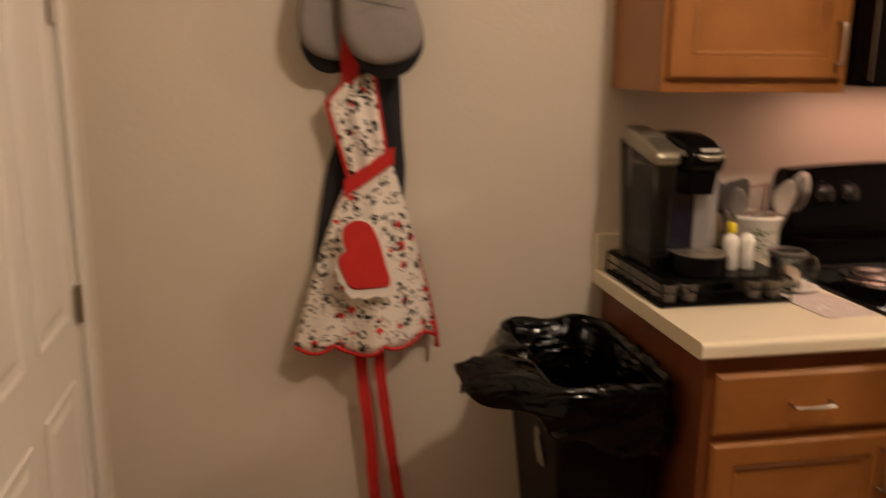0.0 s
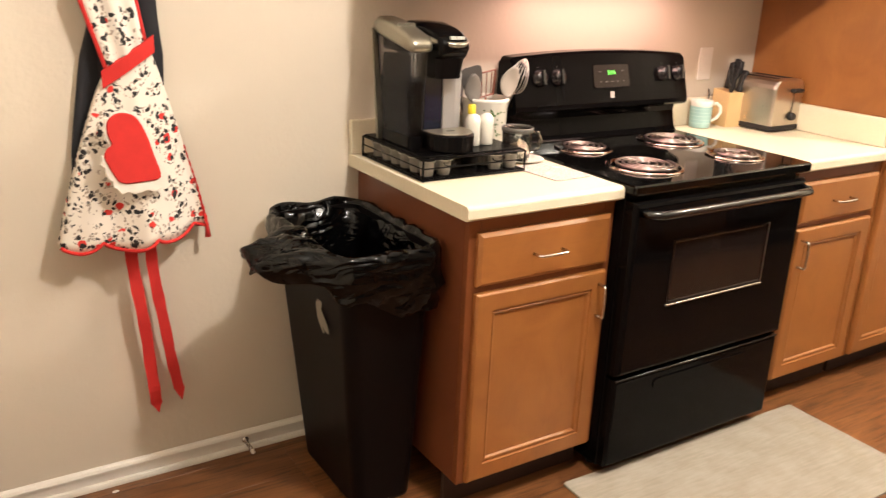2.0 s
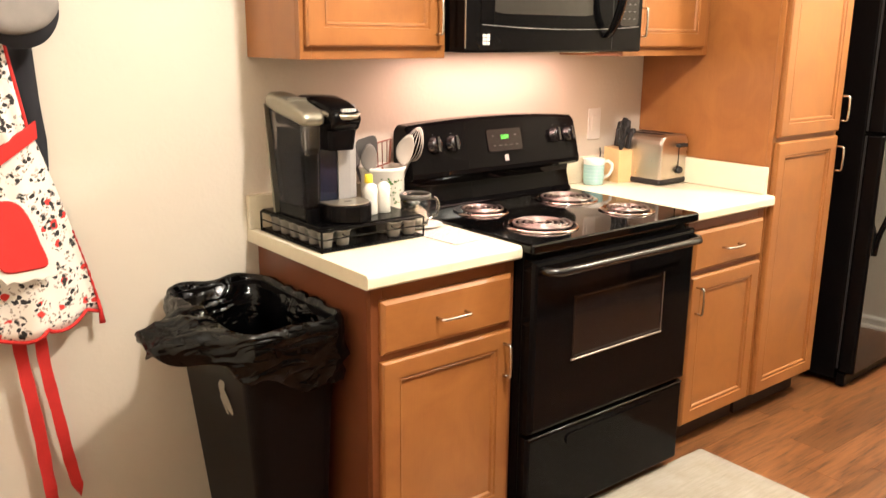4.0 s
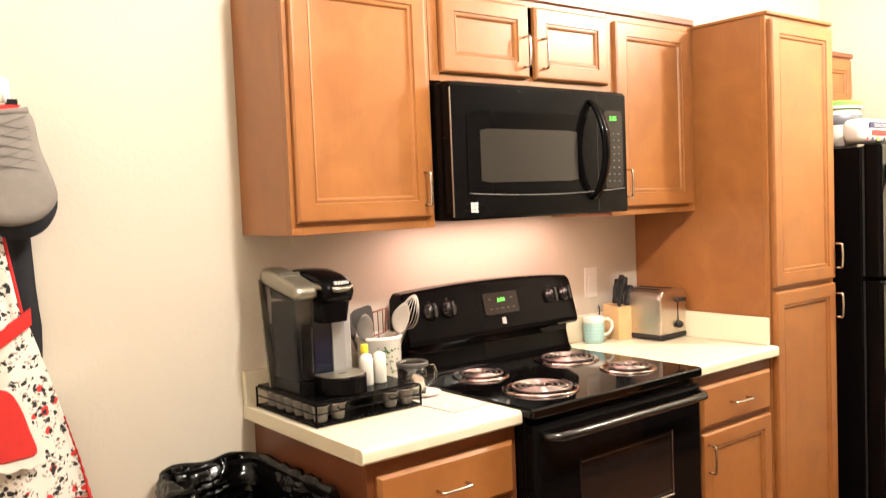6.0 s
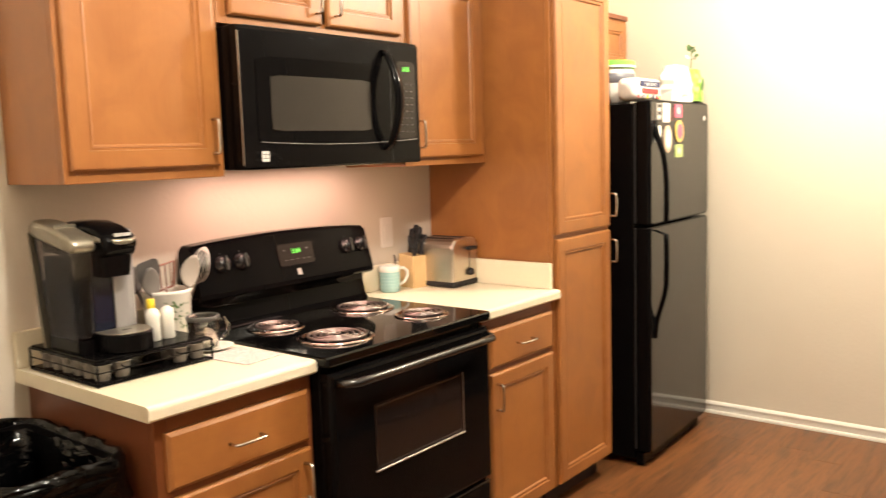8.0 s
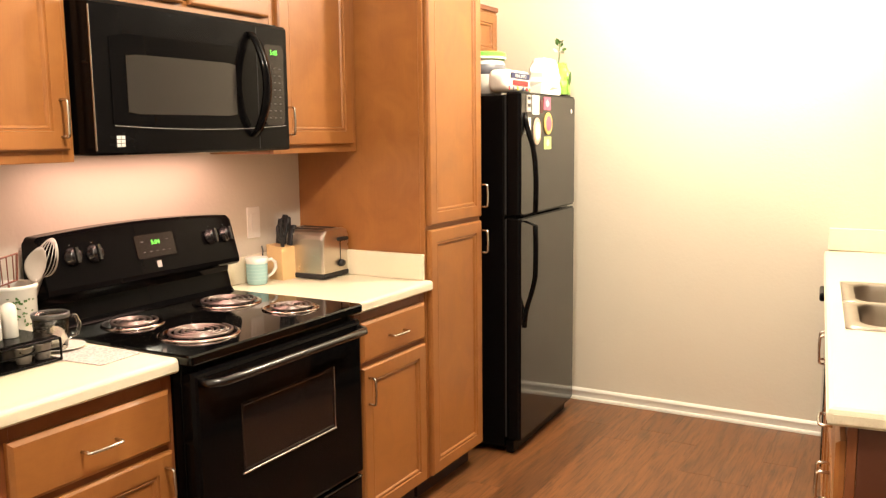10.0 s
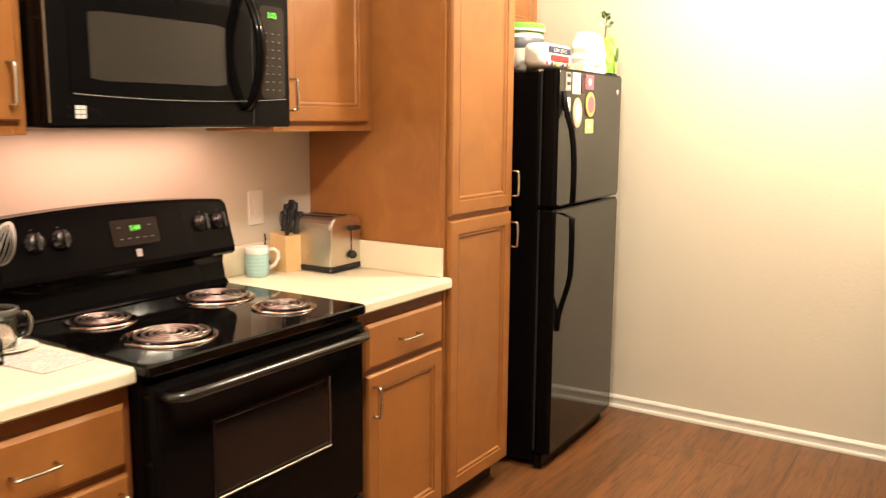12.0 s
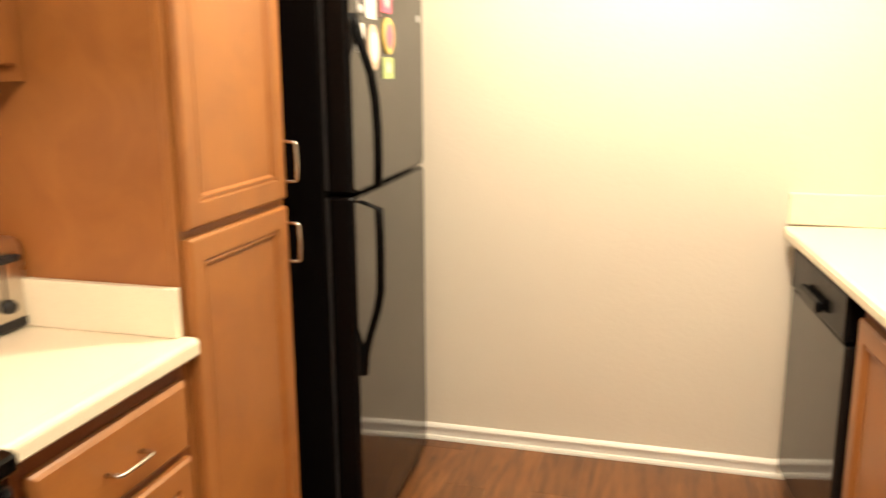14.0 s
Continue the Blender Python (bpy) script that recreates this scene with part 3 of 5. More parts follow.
# ---- microwave ----
def microwave():
    m = thing("microwave", "black over-the-range microwave with an arched handle and green clock", "microwave", (-0.003, 0, 1.432))
    W, H = 0.778, 0.41
    part("body", boxes((0.004, W - 0.004, -0.352, 0, 0, H), bevel=0.003), APPLIANCE, m)
    # front with a slight bow
    n = 12
    rings = []
    for i in range(n + 1):
        u = i / n
        y = -0.392 - 0.010 * (1 - (2 * u - 1) ** 2)
        rings.append([(W * u, -0.354, 0.0), (W * u, y + 0.006, 0.0), (W * u, y, 0.006), (W * u, y, H - 0.012), (W * u, y + 0.010, H - 0.001), (W * u, -0.354, H)])
    part("front_shell", loft(bmesh.new(), rings), APPLIANCE, m, "glossy black bowed front")

    def fy(x):
        return -0.392 - 0.010 * (1 - (2 * x / W - 1) ** 2)

    def bent(x0, x1, z0, z1, out, thick, material, name, parent=m, label="", k=8, r=0.012):
        rr = []
        for i in range(k + 1):
            x = x0 + (x1 - x0) * i / k
            e = min(x - x0, x1 - x)
            d = r - math.sqrt(max(0, r * r - (r - e) ** 2)) if e < r else 0
            rr.append([(x, fy(x) - out + thick, z0 + d), (x, fy(x) - out, z0 + d + 0.0005), (x, fy(x) - out, z1 - d - 0.0005), (x, fy(x) - out + thick, z1 - d)])
        return part(name, loft(bmesh.new(), rr), material, parent, label)
    d = bent(0.055, 0.60, 0.072, 0.325, 0.0022, 0.003, ENAMEL, "door_glass", label="glossy black door glass", k=12)
    bent(0.105, 0.52, 0.110, 0.272, 0.0034, 0.003, MW_WINDOW, "window", d, "greyish screened microwave window", k=12, r=0.005)
    part("edge_trim", boxes((-0.0015, 0.001, -0.394, -0.390, 0.012, H - 0.02)), bpy.data.materials["worn_steel_edge"], m, "thin bright edge strip")
    seam = bmesh.new()
    tube([(x, fy(x) - 0.002, 0.083 - 0.014 * (1 - (2 * x / W - 1) ** 2)) for x in [0.06 + 0.7 * i / 16 for i in range(17)]], 0.0011, 4, seam)
    part("trim_line", seam, mat("trim_grey", (0.3, 0.28, 0.26), 0.35), m, "thin curved trim line")
    part("door_seam", boxes((0.6225, 0.6245, fy(0.62) - 0.0008, fy(0.62) + 0.002, 0.008, H - 0.015)), BLACK_RUBBER, m)
    hp = []
    for i in range(17):
        t = i / 16
        hp.append((0.595, -0.402 - 0.062 * math.sin(math.pi * t) ** 0.75, 0.045 + 0.33 * t))
    bm = bmesh.new()
    rr = [[(x + dx, y + dy, z) for dx, dy in ((-0.017, 0.004), (-0.015, -0.006), (0, -0.010), (0.015, -0.006), (0.017, 0.004), (0, 0.008))] for x, y, z in hp]
    loft(bm, rr)
    part("handle", bm, ENAMEL, m, "arched glossy black handle", smooth=True)
    cp = bent(0.655, 0.758, 0.082, 0.345, 0.0016, 0.002, DARK_GLASS, "control_panel", label="control panel with keys and a green clock")
    keys = bmesh.new()
    for r_ in range(8):
        for c_ in range(3):
            x, z = 0.676 + c_ * 0.027, 0.105 + r_ * 0.023
            box(keys, x, x + 0.009, fy(x) - 0.0025, fy(x) - 0.0012, z, z + 0.0035)
    part("keys", keys, GREY_PRINT, cp, "rows of small grey key marks")
    add_text("clock_digits", "5:05", 0.022, GREEN_GLOW, cp, pose(0.706, fy(0.706) - 0.003, 0.318, 90))
    part("badge", boxes(*[(0.062 + 0.0145 * (k_ % 2), 0.0745 + 0.0145 * (k_ % 2), fy(0.075) - 0.0022, fy(0.075) - 0.0005, 0.022 + 0.0105 * (k_ // 2), 0.031 + 0.0105 * (k_ // 2)) for k_ in range(6)]), PALE_PRINT, m, "small pale square badge of plain blocks")
    part("vent", boxes(*[(0.03 + i * 0.0285, 0.05 + i * 0.0285, -0.385, -0.36, H - 0.0009, H + 0.0008) for i in range(25)]), BLACK_RUBBER, m)
    part("grease_filter", boxes((0.09, 0.33, -0.3, -0.12, -0.003, 0.0), (0.44, 0.68, -0.3, -0.12, -0.003, 0.0), bevel=0.001), STEEL, m, "grey mesh grease filter")
    return m


microwave()


# ---- refrigerator ----
FRIDGE = pose(1.882, 0, 0, 0, 0, 2.5)


def fridge():
    f = thing("refrigerator", "black top-freezer refrigerator with magnets on its door, next to the pantry", "refrigerator")
    f.matrix_world = FRIDGE
    W, H, S = 0.738, 1.659, 1.106
    part("body", boxes((0, W, -0.66, -0.04, 0.03, H - 0.012), bevel=0.006, seg=2), APPLIANCE, f, "pebbled black side")
    for name, z0, z1 in (("freezer_door", S + 0.006, H), ("fresh_food_door", 0.07, S - 0.004)):
        o = rounded(0.0, W, -0.738, -0.668, 0.014, 4)
        dd = part(name, slab(o, z0, z1, 0.006), APPLIANCE, f, "black door")
        part("front_skin", plate([(x_ + W / 2, z_ + (z0 + z1) / 2) for x_, z_ in rounded(-W / 2 + 0.008, W / 2 - 0.004, -(z1 - z0) / 2 + 0.007, (z1 - z0) / 2 - 0.007, 0.012, 4)], -0.7375, -0.7405, 0.001), FRIDGE_SKIN, dd, "glossy black door front")
    part("gasket", boxes((0.008, W - 0.008, -0.668, -0.66, 0.08, S - 0.01), (0.008, W - 0.008, -0.668, -0.66, S + 0.012, H - 0.01)), BLACK_RUBBER, f)
    part("grille", boxes((0.01, W - 0.01, -0.70, -0.662, 0.003, 0.062), bevel=0.004), APPLIANCE, f)
    part("hinge_cover", boxes((W - 0.09, W - 0.01, -0.72, -0.60, H - 0.010, H + 0.012), bevel=0.004), APPLIANCE, f)

    def handle(zs, ys):
        pts = [(0.045, y, z) for y, z in zip(ys, zs)]
        rr = []
        for i, (x, y, z) in enumerate(pts):
            rr.append([(x + dx, y + dy, z) for dx, dy in ((-0.014, 0.009), (-0.013, -0.006), (0, -0.011), (0.013, -0.006), (0.014, 0.009))])
        part("handle", loft(bmesh.new(), rr), APPLIANCE, f, "curved black door handle", smooth=True)
    handle([1.57, 1.52, 1.47, 1.42, 1.36, 1.28, 1.20, 1.13, 1.108], [-0.742, -0.75, -0.765, -0.782, -0.792, -0.797, -0.797, -0.795, -0.742])
    handle([1.088, 1.07, 1.0, 0.92, 0.84, 0.79, 0.74, 0.70, 0.66, 0.60], [-0.742, -0.795, -0.797, -0.797, -0.795, -0.785, -0.77, -0.757, -0.748, -0.742])
    part("badge", lathe([(0.001, 0.0), (0.012, 0), (0.012, 0.002), (0.001, 0.002)], 16), PALE_PRINT, f).matrix_local = pose(W - 0.06, -0.7408, 1.585, 90)
    return f


fridge()


# ---- door in the side wall ----
def interior_door():
    d = thing("door_1", "shut white moulded panel door with steel hinges", "door", kind="structure")
    d.matrix_world = pose(XW, DY0, 0, 0, 0, 90)
    w = DY1 - DY0
    part("leaf", framed_panel(0.02, w - 0.02, 0.01, DH - 0.02, 0.038, [(0, 0), (0, 0.034), (0.002, 0.036), (0.05, 0.036)]), TRIM, d)
    for cx in (0.125, 0.46):
        for z0, z1 in ((0.22, 0.78), (0.92, 1.86)):
            part("panel", framed_panel(cx, cx + 0.24, z0, z1, 0.001, [(0, 0), (0.004, 0.007), (0.014, 0.002), (0.03, 0.001), (0.045, 0.006)]), TRIM, d)
    for z in (0.22, 0.93, 1.60):
        hh = new("hinge")
        hh.parent = d
        hh.matrix_local = pose(w - 0.02, -0.006, z)
        part("knuckle", lathe([(0.007, -0.045), (0.0075, -0.044), (0.0075, 0.044), (0.007, 0.045)], 12), STEEL, hh)
        part("leaf_plate", boxes((-0.030, 0.0, 0.001, 0.004, -0.045, 0.045)), STEEL, hh)
    part("frame", boxes((-0.0, 0.018, 0.0, 0.12, 0, DH), (w - 0.018, w, 0.0, 0.12, 0, DH), (0.018, w - 0.018, 0, 0.12, DH - 0.018, DH)), TRIM, d)
    part("casing", boxes((-0.055, 0.004, -0.015, -0.001, 0, DH + 0.05), (w - 0.004, w + 0.05, -0.015, -0.001, 0, DH + 0.05), (0.004, w - 0.004, -0.015, -0.001, DH - 0.004, DH + 0.05), bevel=0.004), TRIM, d)
    return d


interior_door()

# ---- fabrics and small materials ----
def fabric(name, colour, rough=0.85, weave=900, strength=0.15):
    m = mat(name, colour, rough)
    v = coords(m, by_object=False)
    b = noise_of(m, v, 30, 4, 0.6)
    into(m, mixed(m, tuple(c * 0.8 for c in colour), tuple(min(1, c * 1.12) for c in colour), b), "Base Color")
    bump(m, noise_of(m, v, weave, 2, 0.5), strength, 0.0006)
    return m


def printed_cotton():
    m = mat("printed_cotton", (0.74, 0.68, 0.6), 0.85)
    n = m.node_tree.nodes
    v = coords(m, (1, 0.4, 1), False)
    warp = n.new("ShaderNodeTexNoise")
    warp.inputs["Scale"].default_value = 45
    link(m, v, warp.inputs["Vector"])
    add = n.new("ShaderNodeMixRGB")
    add.blend_type = "ADD"
    add.inputs[0].default_value = 0.02
    link(m, v, add.inputs[1])
    link(m, warp.outputs["Color"], add.inputs[2])

    def spots(scale, size, soft=0.05):
        t = n.new("ShaderNodeTexVoronoi")
        t.inputs["Scale"].default_value = scale
        link(m, add.outputs[0], t.inputs["Vector"])
        k = ramp(m, t.outputs["Distance"], [(size - soft, (1, 1, 1)), (size, (0, 0, 0))])
        return k, t.outputs["Color"]
    big, cell = spots(31, 0.31)
    small, cell2 = spots(74, 0.47)
    fine, _ = spots(105, 0.4)
    near, _ = spots(31, 0.62)
    sep = n.new("ShaderNodeSeparateColor")
    link(m, cell, sep.inputs[0])
    pick = ramp(m, sep.outputs[0], [(0.54, (0, 0, 0)), (0.56, (1, 1, 1))])
    sep2 = n.new("ShaderNodeSeparateColor")
    link(m, cell2, sep2.inputs[0])
    pick2 = ramp(m, sep2.outputs[1], [(0.30, (0, 0, 0)), (0.32, (1, 1, 1))])
    c = mixed(m, (0.74, 0.68, 0.60), (0.25, 0.19, 0.145), mixed(m, (0, 0, 0), fine, mixed(m, (0, 0, 0), near, 0.8, "MIX"), "MIX"))
    c = mixed(m, c, (0.62, 0.03, 0.02), mixed(m, (0, 0, 0), big, pick))
    c = mixed(m, c, (0.02, 0.017, 0.017), mixed(m, (0, 0, 0), mixed(m, (0, 0, 0), small, pick2), near))
    into(m, c, "Base Color")
    bump(m, noise_of(m, v, 700, 2), 0.1, 0.0005)
    return m


PRINT = printed_cotton()
RED = fabric("red_cotton", (0.52, 0.018, 0.013))
BLACK_CLOTH = fabric("black_cotton", (0.012, 0.012, 0.016))
GREY_QUILT = fabric("grey_quilted_cotton", (0.23, 0.205, 0.185))
GREY_STITCH = fabric("grey_stitching", (0.13, 0.115, 0.1))
LACE = fabric("white_lace", (0.76, 0.7, 0.62))


def bag_plastic():
    m = mat("black_bin_bag", (0.001, 0.001, 0.0011), 0.1, Specular_IOR_Level=0.26)
    v = coords(m, (1, 1, 2.2), False)
    a = noise_of(m, v, 9, 2, 0.4, 1.6)
    b = noise_of(m, v, 45, 3, 0.5, 1.2)
    bump(m, mixed(m, a, b, 0.05), 0.5, 0.025)
    rough_by(m, b, 0.05, 0.13)
    return m


BAG = bag_plastic()
BIN = mat("dark_bin_plastic", (0.003, 0.0022, 0.0022), 0.42, Specular_IOR_Level=0.13)
# White cups toned down: shade under the drawer top is in this grey.
CAPSULE_SHADED = mat("shaded_white_plastic", (0.24, 0.22, 0.205), 0.45)
CERAMIC = mat("white_ceramic", (0.74, 0.71, 0.64), 0.22)
TEAL = mat("teal_glaze", (0.33, 0.53, 0.52), 0.25)
TEAL_PALE = mat("pale_teal_glaze", (0.40, 0.6, 0.58), 0.25)
KNIFE_WOOD = wood("pale_beech", (0.58, 0.38, 0.17), (0.76, 0.54, 0.27), (20, 20, 2), 0.45)
SILVER_PLASTIC = mat("champagne_plastic", (0.28, 0.255, 0.2), 0.3, 0.75)
SILVER_PANEL = mat("silver_panel", (0.36, 0.35, 0.35), 0.4, 0.5)
GREY_PLASTIC = mat("grey_nylon", (0.15, 0.135, 0.12), 0.45)
DARK_PLASTIC = mat("dark_grey_nylon", (0.07, 0.065, 0.06), 0.4)
YELLOW = mat("yellow_plastic", (0.8, 0.62, 0.03), 0.4)
GREEN = mat("green_plastic", (0.16, 0.55, 0.06), 0.4)
LEAF = mat("leaf_green", (0.06, 0.14, 0.03), 0.5)
PINK = mat("pink_paper", (0.7, 0.12, 0.2), 0.5)
PAPER = mat("white_paper", (0.78, 0.75, 0.69), 0.6)
BLUE_INK = mat("navy_print", (0.03, 0.035, 0.1), 0.5)
RED_INK = mat("red_print", (0.6, 0.03, 0.03), 0.5)
TANK = mat("smoky_clear_plastic", (0.44, 0.45, 0.49), 0.06, Transmission_Weight=1.0, IOR=1.18)
GLASS = mat("clear_glass", (0.85, 0.83, 0.78), 0.03, Transmission_Weight=1.0, IOR=1.35)
COFFEE = mat("dark_coffee", (0.02, 0.009, 0.005), 0.1)
WATER = mat("water", (0.55, 0.6, 0.7), 0.02, Transmission_Weight=1.0, IOR=1.15)
for glassy in (TANK, WATER, GLASS):
    glassy.use_transparent_shadow = True


def rug_mat():
    m = mat("woven_mat", (0.34, 0.3, 0.25), 0.9)
    v = coords(m, (1, 1, 1), False)
    streak = noise_of(m, coords(m, (5, 55, 1), False), 2.0, 4, 0.6, 0.5)
    blot = noise_of(m, v, 9, 4, 0.6)
    c = ramp(m, streak, [(0.3, (0.235, 0.205, 0.165)), (0.7, (0.34, 0.305, 0.255))])
    into(m, mixed(m, c, ramp(m, blot, [(0.35, (0.25, 0.215, 0.17)), (0.7, (0.37, 0.335, 0.285))]), 0.45), "Base Color")
    bump(m, noise_of(m, v, 350, 3, 0.6), 0.5, 0.0015)
    return m


rug = thing("rug", "grey-beige woven kitchen mat on the wood floor before the range", "rug", (0.405, -0.902, 0), -1)
part("mat_body", slab(rounded(-0.525, 0.525, -0.25, 0.25, 0.01, 3), 0.0002, 0.008, 0.002), rug_mat(), rug)


# ---- apron, mitts and hook ----
def sheet(name, rows, back, material, parent, label="", smooth=True):
    """A hanging cloth: each row is a list of front points; its back lies at y = back."""
    rings = [[p for p in r] + [(p[0], back, p[2]) for p in reversed(r)] for r in rows]
    return part(name, loft(bmesh.new(), rings), material, parent, label, smooth=smooth)


def smooth_loop(pts, n=5):
    out, k = [], len(pts)
    for i in range(k):
        p0, p1, p2, p3 = (Vector(pts[(i + j) % k]) for j in (-1, 0, 1, 2))
        for s in range(n):
            t = s / n
            out.append(tuple(0.5 * ((2 * p1) + (p2 - p0) * t + (2 * p0 - 5 * p1 + 4 * p2 - p3) * t * t + (3 * p1 - p0 - 3 * p2 + p3) * t ** 3)))
    return out


hook = thing("wall_hook", "small white adhesive hook on the beige wall above the apron", "hook", (-1.105, 0, 1.80))
part("plate", plate(rounded(-0.02, 0.02, -0.035, 0.04, 0.015, 4), 0, -0.006), PLASTIC_WHITE, hook)
part("prong", tube([(0, -0.006, -0.005), (0, -0.02, -0.022), (0, -0.035, -0.024), (0, -0.04, -0.008)], 0.005, 8), PLASTIC_WHITE, hook, smooth=True)

apron = thing("apron", "cream printed cotton apron with red trim and red pocket", "apron", (0.015, 0, -0.008))


def skirt_row(v, n=40):
    z_l, z_r = 1.175 + (0.775 - 1.175) * v, 1.245 + (0.79 - 1.245) * v
    xl = -1.222 + (-1.366 + 1.222) * v ** 0.85
    xr = -1.108 + (-0.985 + 1.108) * v ** 0.9
    row = []
    for i in range(n + 1):
        u = i / n
        x = xl + (xr - xl) * u
        z = z_l + (z_r - z_l) * u
        fold = math.sin(u * 11.0 + 0.6 + 0.8 * v) * 0.6 + math.sin(u * 21 + 2 + v) * 0.3
        y = -0.055 - 0.048 * v * math.sin(math.pi * min(1, u * 1.05)) ** 0.7 - 0.026 * v * fold - 0.008 * math.sin(math.pi * u)
        if v > 0.8:
            z -= (v - 0.8) / 0.2 * (0.026 * abs(math.sin(u * math.pi * 3.2 + 0.3)) ** 0.7 + 0.012 * math.sin(math.pi * u))
        row.append((x + 0.006 * v * math.cos(u * 11 + 0.6), y, z))
    return row


sheet("skirt", [skirt_row(i / 24) for i in range(25)], -0.028, PRINT, apron, "cream cotton skirt with black and red print")
part("hem_trim", tube([(x, y - 0.001, z - 0.002) for x, y, z in skirt_row(1.0, 60)], 0.005, 6), RED, apron, "red scalloped hem trim", smooth=True)
part("side_trim", tube([skirt_row(0.55 + 0.45 * i / 30)[-1] for i in range(31)], 0.0035, 6, taper=[0.5 + 0.7 * (i / 30) ** 2 + 0.25 * math.sin(i * 1.9) for i in range(31)]), RED, apron, "red ruffled edge", smooth=True)


def bib_row(v, n=14):
    xl = -1.212 + (-1.268 + 1.212) * min(1, v * 1.25) + 0.05 * max(0, v - 0.8) / 0.2 * 0.9
    xr = -1.118 + (-1.150 + 1.118) * v
    z_l, z_r = 1.19 + 0.245 * v, 1.26 + 0.205 * v
    return [(xl + (xr - xl) * i / n, -0.058 - 0.012 * math.sin(math.pi * i / n) - 0.006 * math.sin(5 * i / n * math.pi), z_l + (z_r - z_l) * i / n) for i in range(n + 1)]


sheet("bib", [bib_row(i / 12) for i in range(13)], -0.035, PRINT, apron, "cream printed bib")
part("bib_trim", tube([bib_row(i / 16)[0] for i in range(17)], 0.006, 6), RED, apron, "red ruffled edge", smooth=True)
part("bib_trim", tube([bib_row(i / 16)[-1] for i in range(17)], 0.005, 6), RED, apron, "red ruffled edge", smooth=True)
wb = [[(x, -0.064, z - 0.022), (x, -0.071 - 0.006 * math.sin(math.pi * u), z - 0.02), (x, -0.071 - 0.006 * math.sin(math.pi * u), z + 0.02), (x, -0.064, z + 0.022)] for u, x, z in [(i / 8, -1.228 + 0.128 * i / 8, 1.172 + 0.085 * i / 8) for i in range(9)]]
part("waistband", loft(bmesh.new(), wb), RED, apron, "red waistband")


def ribbon(points, width, t=0.002, pointed=False):
    rings = []
    pts_ = [Vector(p) for p in points]
    fine = []
    for a_, b_ in zip(pts_, pts_[1:]):
        fine += [a_.lerp(b_, q / 4) for q in range(4)]
    fine.append(pts_[-1])
    for i, (x, y, z) in enumerate(fine):
        w = width * (1 - 0.12 * abs(math.sin(i * 0.9)))
        if pointed and i > len(fine) - 4:
            w *= (len(fine) - 0.8 - i) / 3.2
        y -= 0.004 * math.sin(i * 0.8)
        rings.append([(x - w / 2, y, z), (x - w / 2, y - t, z), (x + w / 2, y - t, z), (x + w / 2, y, z)])
    return loft(bmesh.new(), rings)


part("neck_strap", ribbon([(-1.207, -0.058, 1.435), (-1.210, -0.09, 1.50), (-1.206, -0.108, 1.58), (-1.185, -0.108, 1.67), (-1.150, -0.075, 1.735), (-1.108, -0.045, 1.775)], 0.048, 0.004), RED, apron, "red neck strap")
part("tie", ribbon([(-1.195, -0.055, 0.80), (-1.19, -0.052, 0.70), (-1.178, -0.05, 0.58), (-1.165, -0.048, 0.45), (-1.158, -0.045, 0.33), (-1.154, -0.045, 0.27), (-1.148, -0.045, 0.23)], 0.034, 0.003, True), RED, apron, "red hanging tie")
part("tie", ribbon([(-1.145, -0.06, 0.80), (-1.14, -0.058, 0.68), (-1.125, -0.055, 0.55), (-1.108, -0.05, 0.42), (-1.092, -0.05, 0.31), (-1.082, -0.05, 0.255)], 0.032, 0.003, True), RED, apron, "red hanging tie")
pts = [(255, 330), (305, 345), (335, 400), (355, 470), (370, 540), (310, 551), (240, 550), (215, 520), (192, 468), (200, 440), (218, 425), (208, 390), (215, 350)]
heart = smooth_loop([((x - 285) * 0.00072, (440 - y) * 0.00078) for x, y in pts], 4)


def lay(bm, x, y, z, rx=0, ry=0):
    bmesh.ops.transform(bm, matrix=pose(x, y, z, rx, ry, 0), verts=bm.verts)
    return bm


part("pocket", lay(plate(heart, 0, -0.007, 0.003), -1.183, -0.127, 1.015, -7), RED, apron, "red heart-shaped mitt pocket", smooth=False)
ruff = [(x * (1.22 + 0.06 * math.sin(i * 2.4)) + 0.004, z * (1.17 + 0.05 * math.sin(i * 2.4)) - 0.009) for i, (x, z) in enumerate(heart)]
part("pocket_ruffle", lay(plate(ruff, 0.006, -0.003, 0.002), -1.181, -0.125, 1.013, -7), LACE, apron, "white gathered ruffle")
part("tassel", tube([(-0.990, -0.05, 0.80), (-0.985, -0.05, 0.77), (-0.983, -0.05, 0.735)], 0.006, 6, taper=[0.6, 0.8, 1.4]), RED, apron, "red tie end", smooth=True)

black_apron = thing("apron", "plain black cotton apron hanging behind the printed one", "apron", (0.015, 0, 0))
rows = []
for i in range(19):
    v = i / 18
    z = 1.60 - 0.86 * v
    half = 0.038 + 0.058 * min(1, v * 2.2) + 0.05 * max(0, v - 0.35)
    cx = -1.122 - 0.068 * min(1, v * 1.4)
    rows.append([(cx - half + 2 * half * k / 12, -0.018 - 0.006 * math.sin(k * 1.3 + v * 2) * (0.4 + v), z + 0.0 * k) for k in range(13)])
sheet("cloth", rows, -0.003, BLACK_CLOTH, black_apron)
part("neck_loop", ribbon([(-1.125, -0.012, 1.59), (-1.105, -0.02, 1.70), (-1.105, -0.036, 1.782)], 0.03, 0.002), BLACK_CLOTH, black_apron)


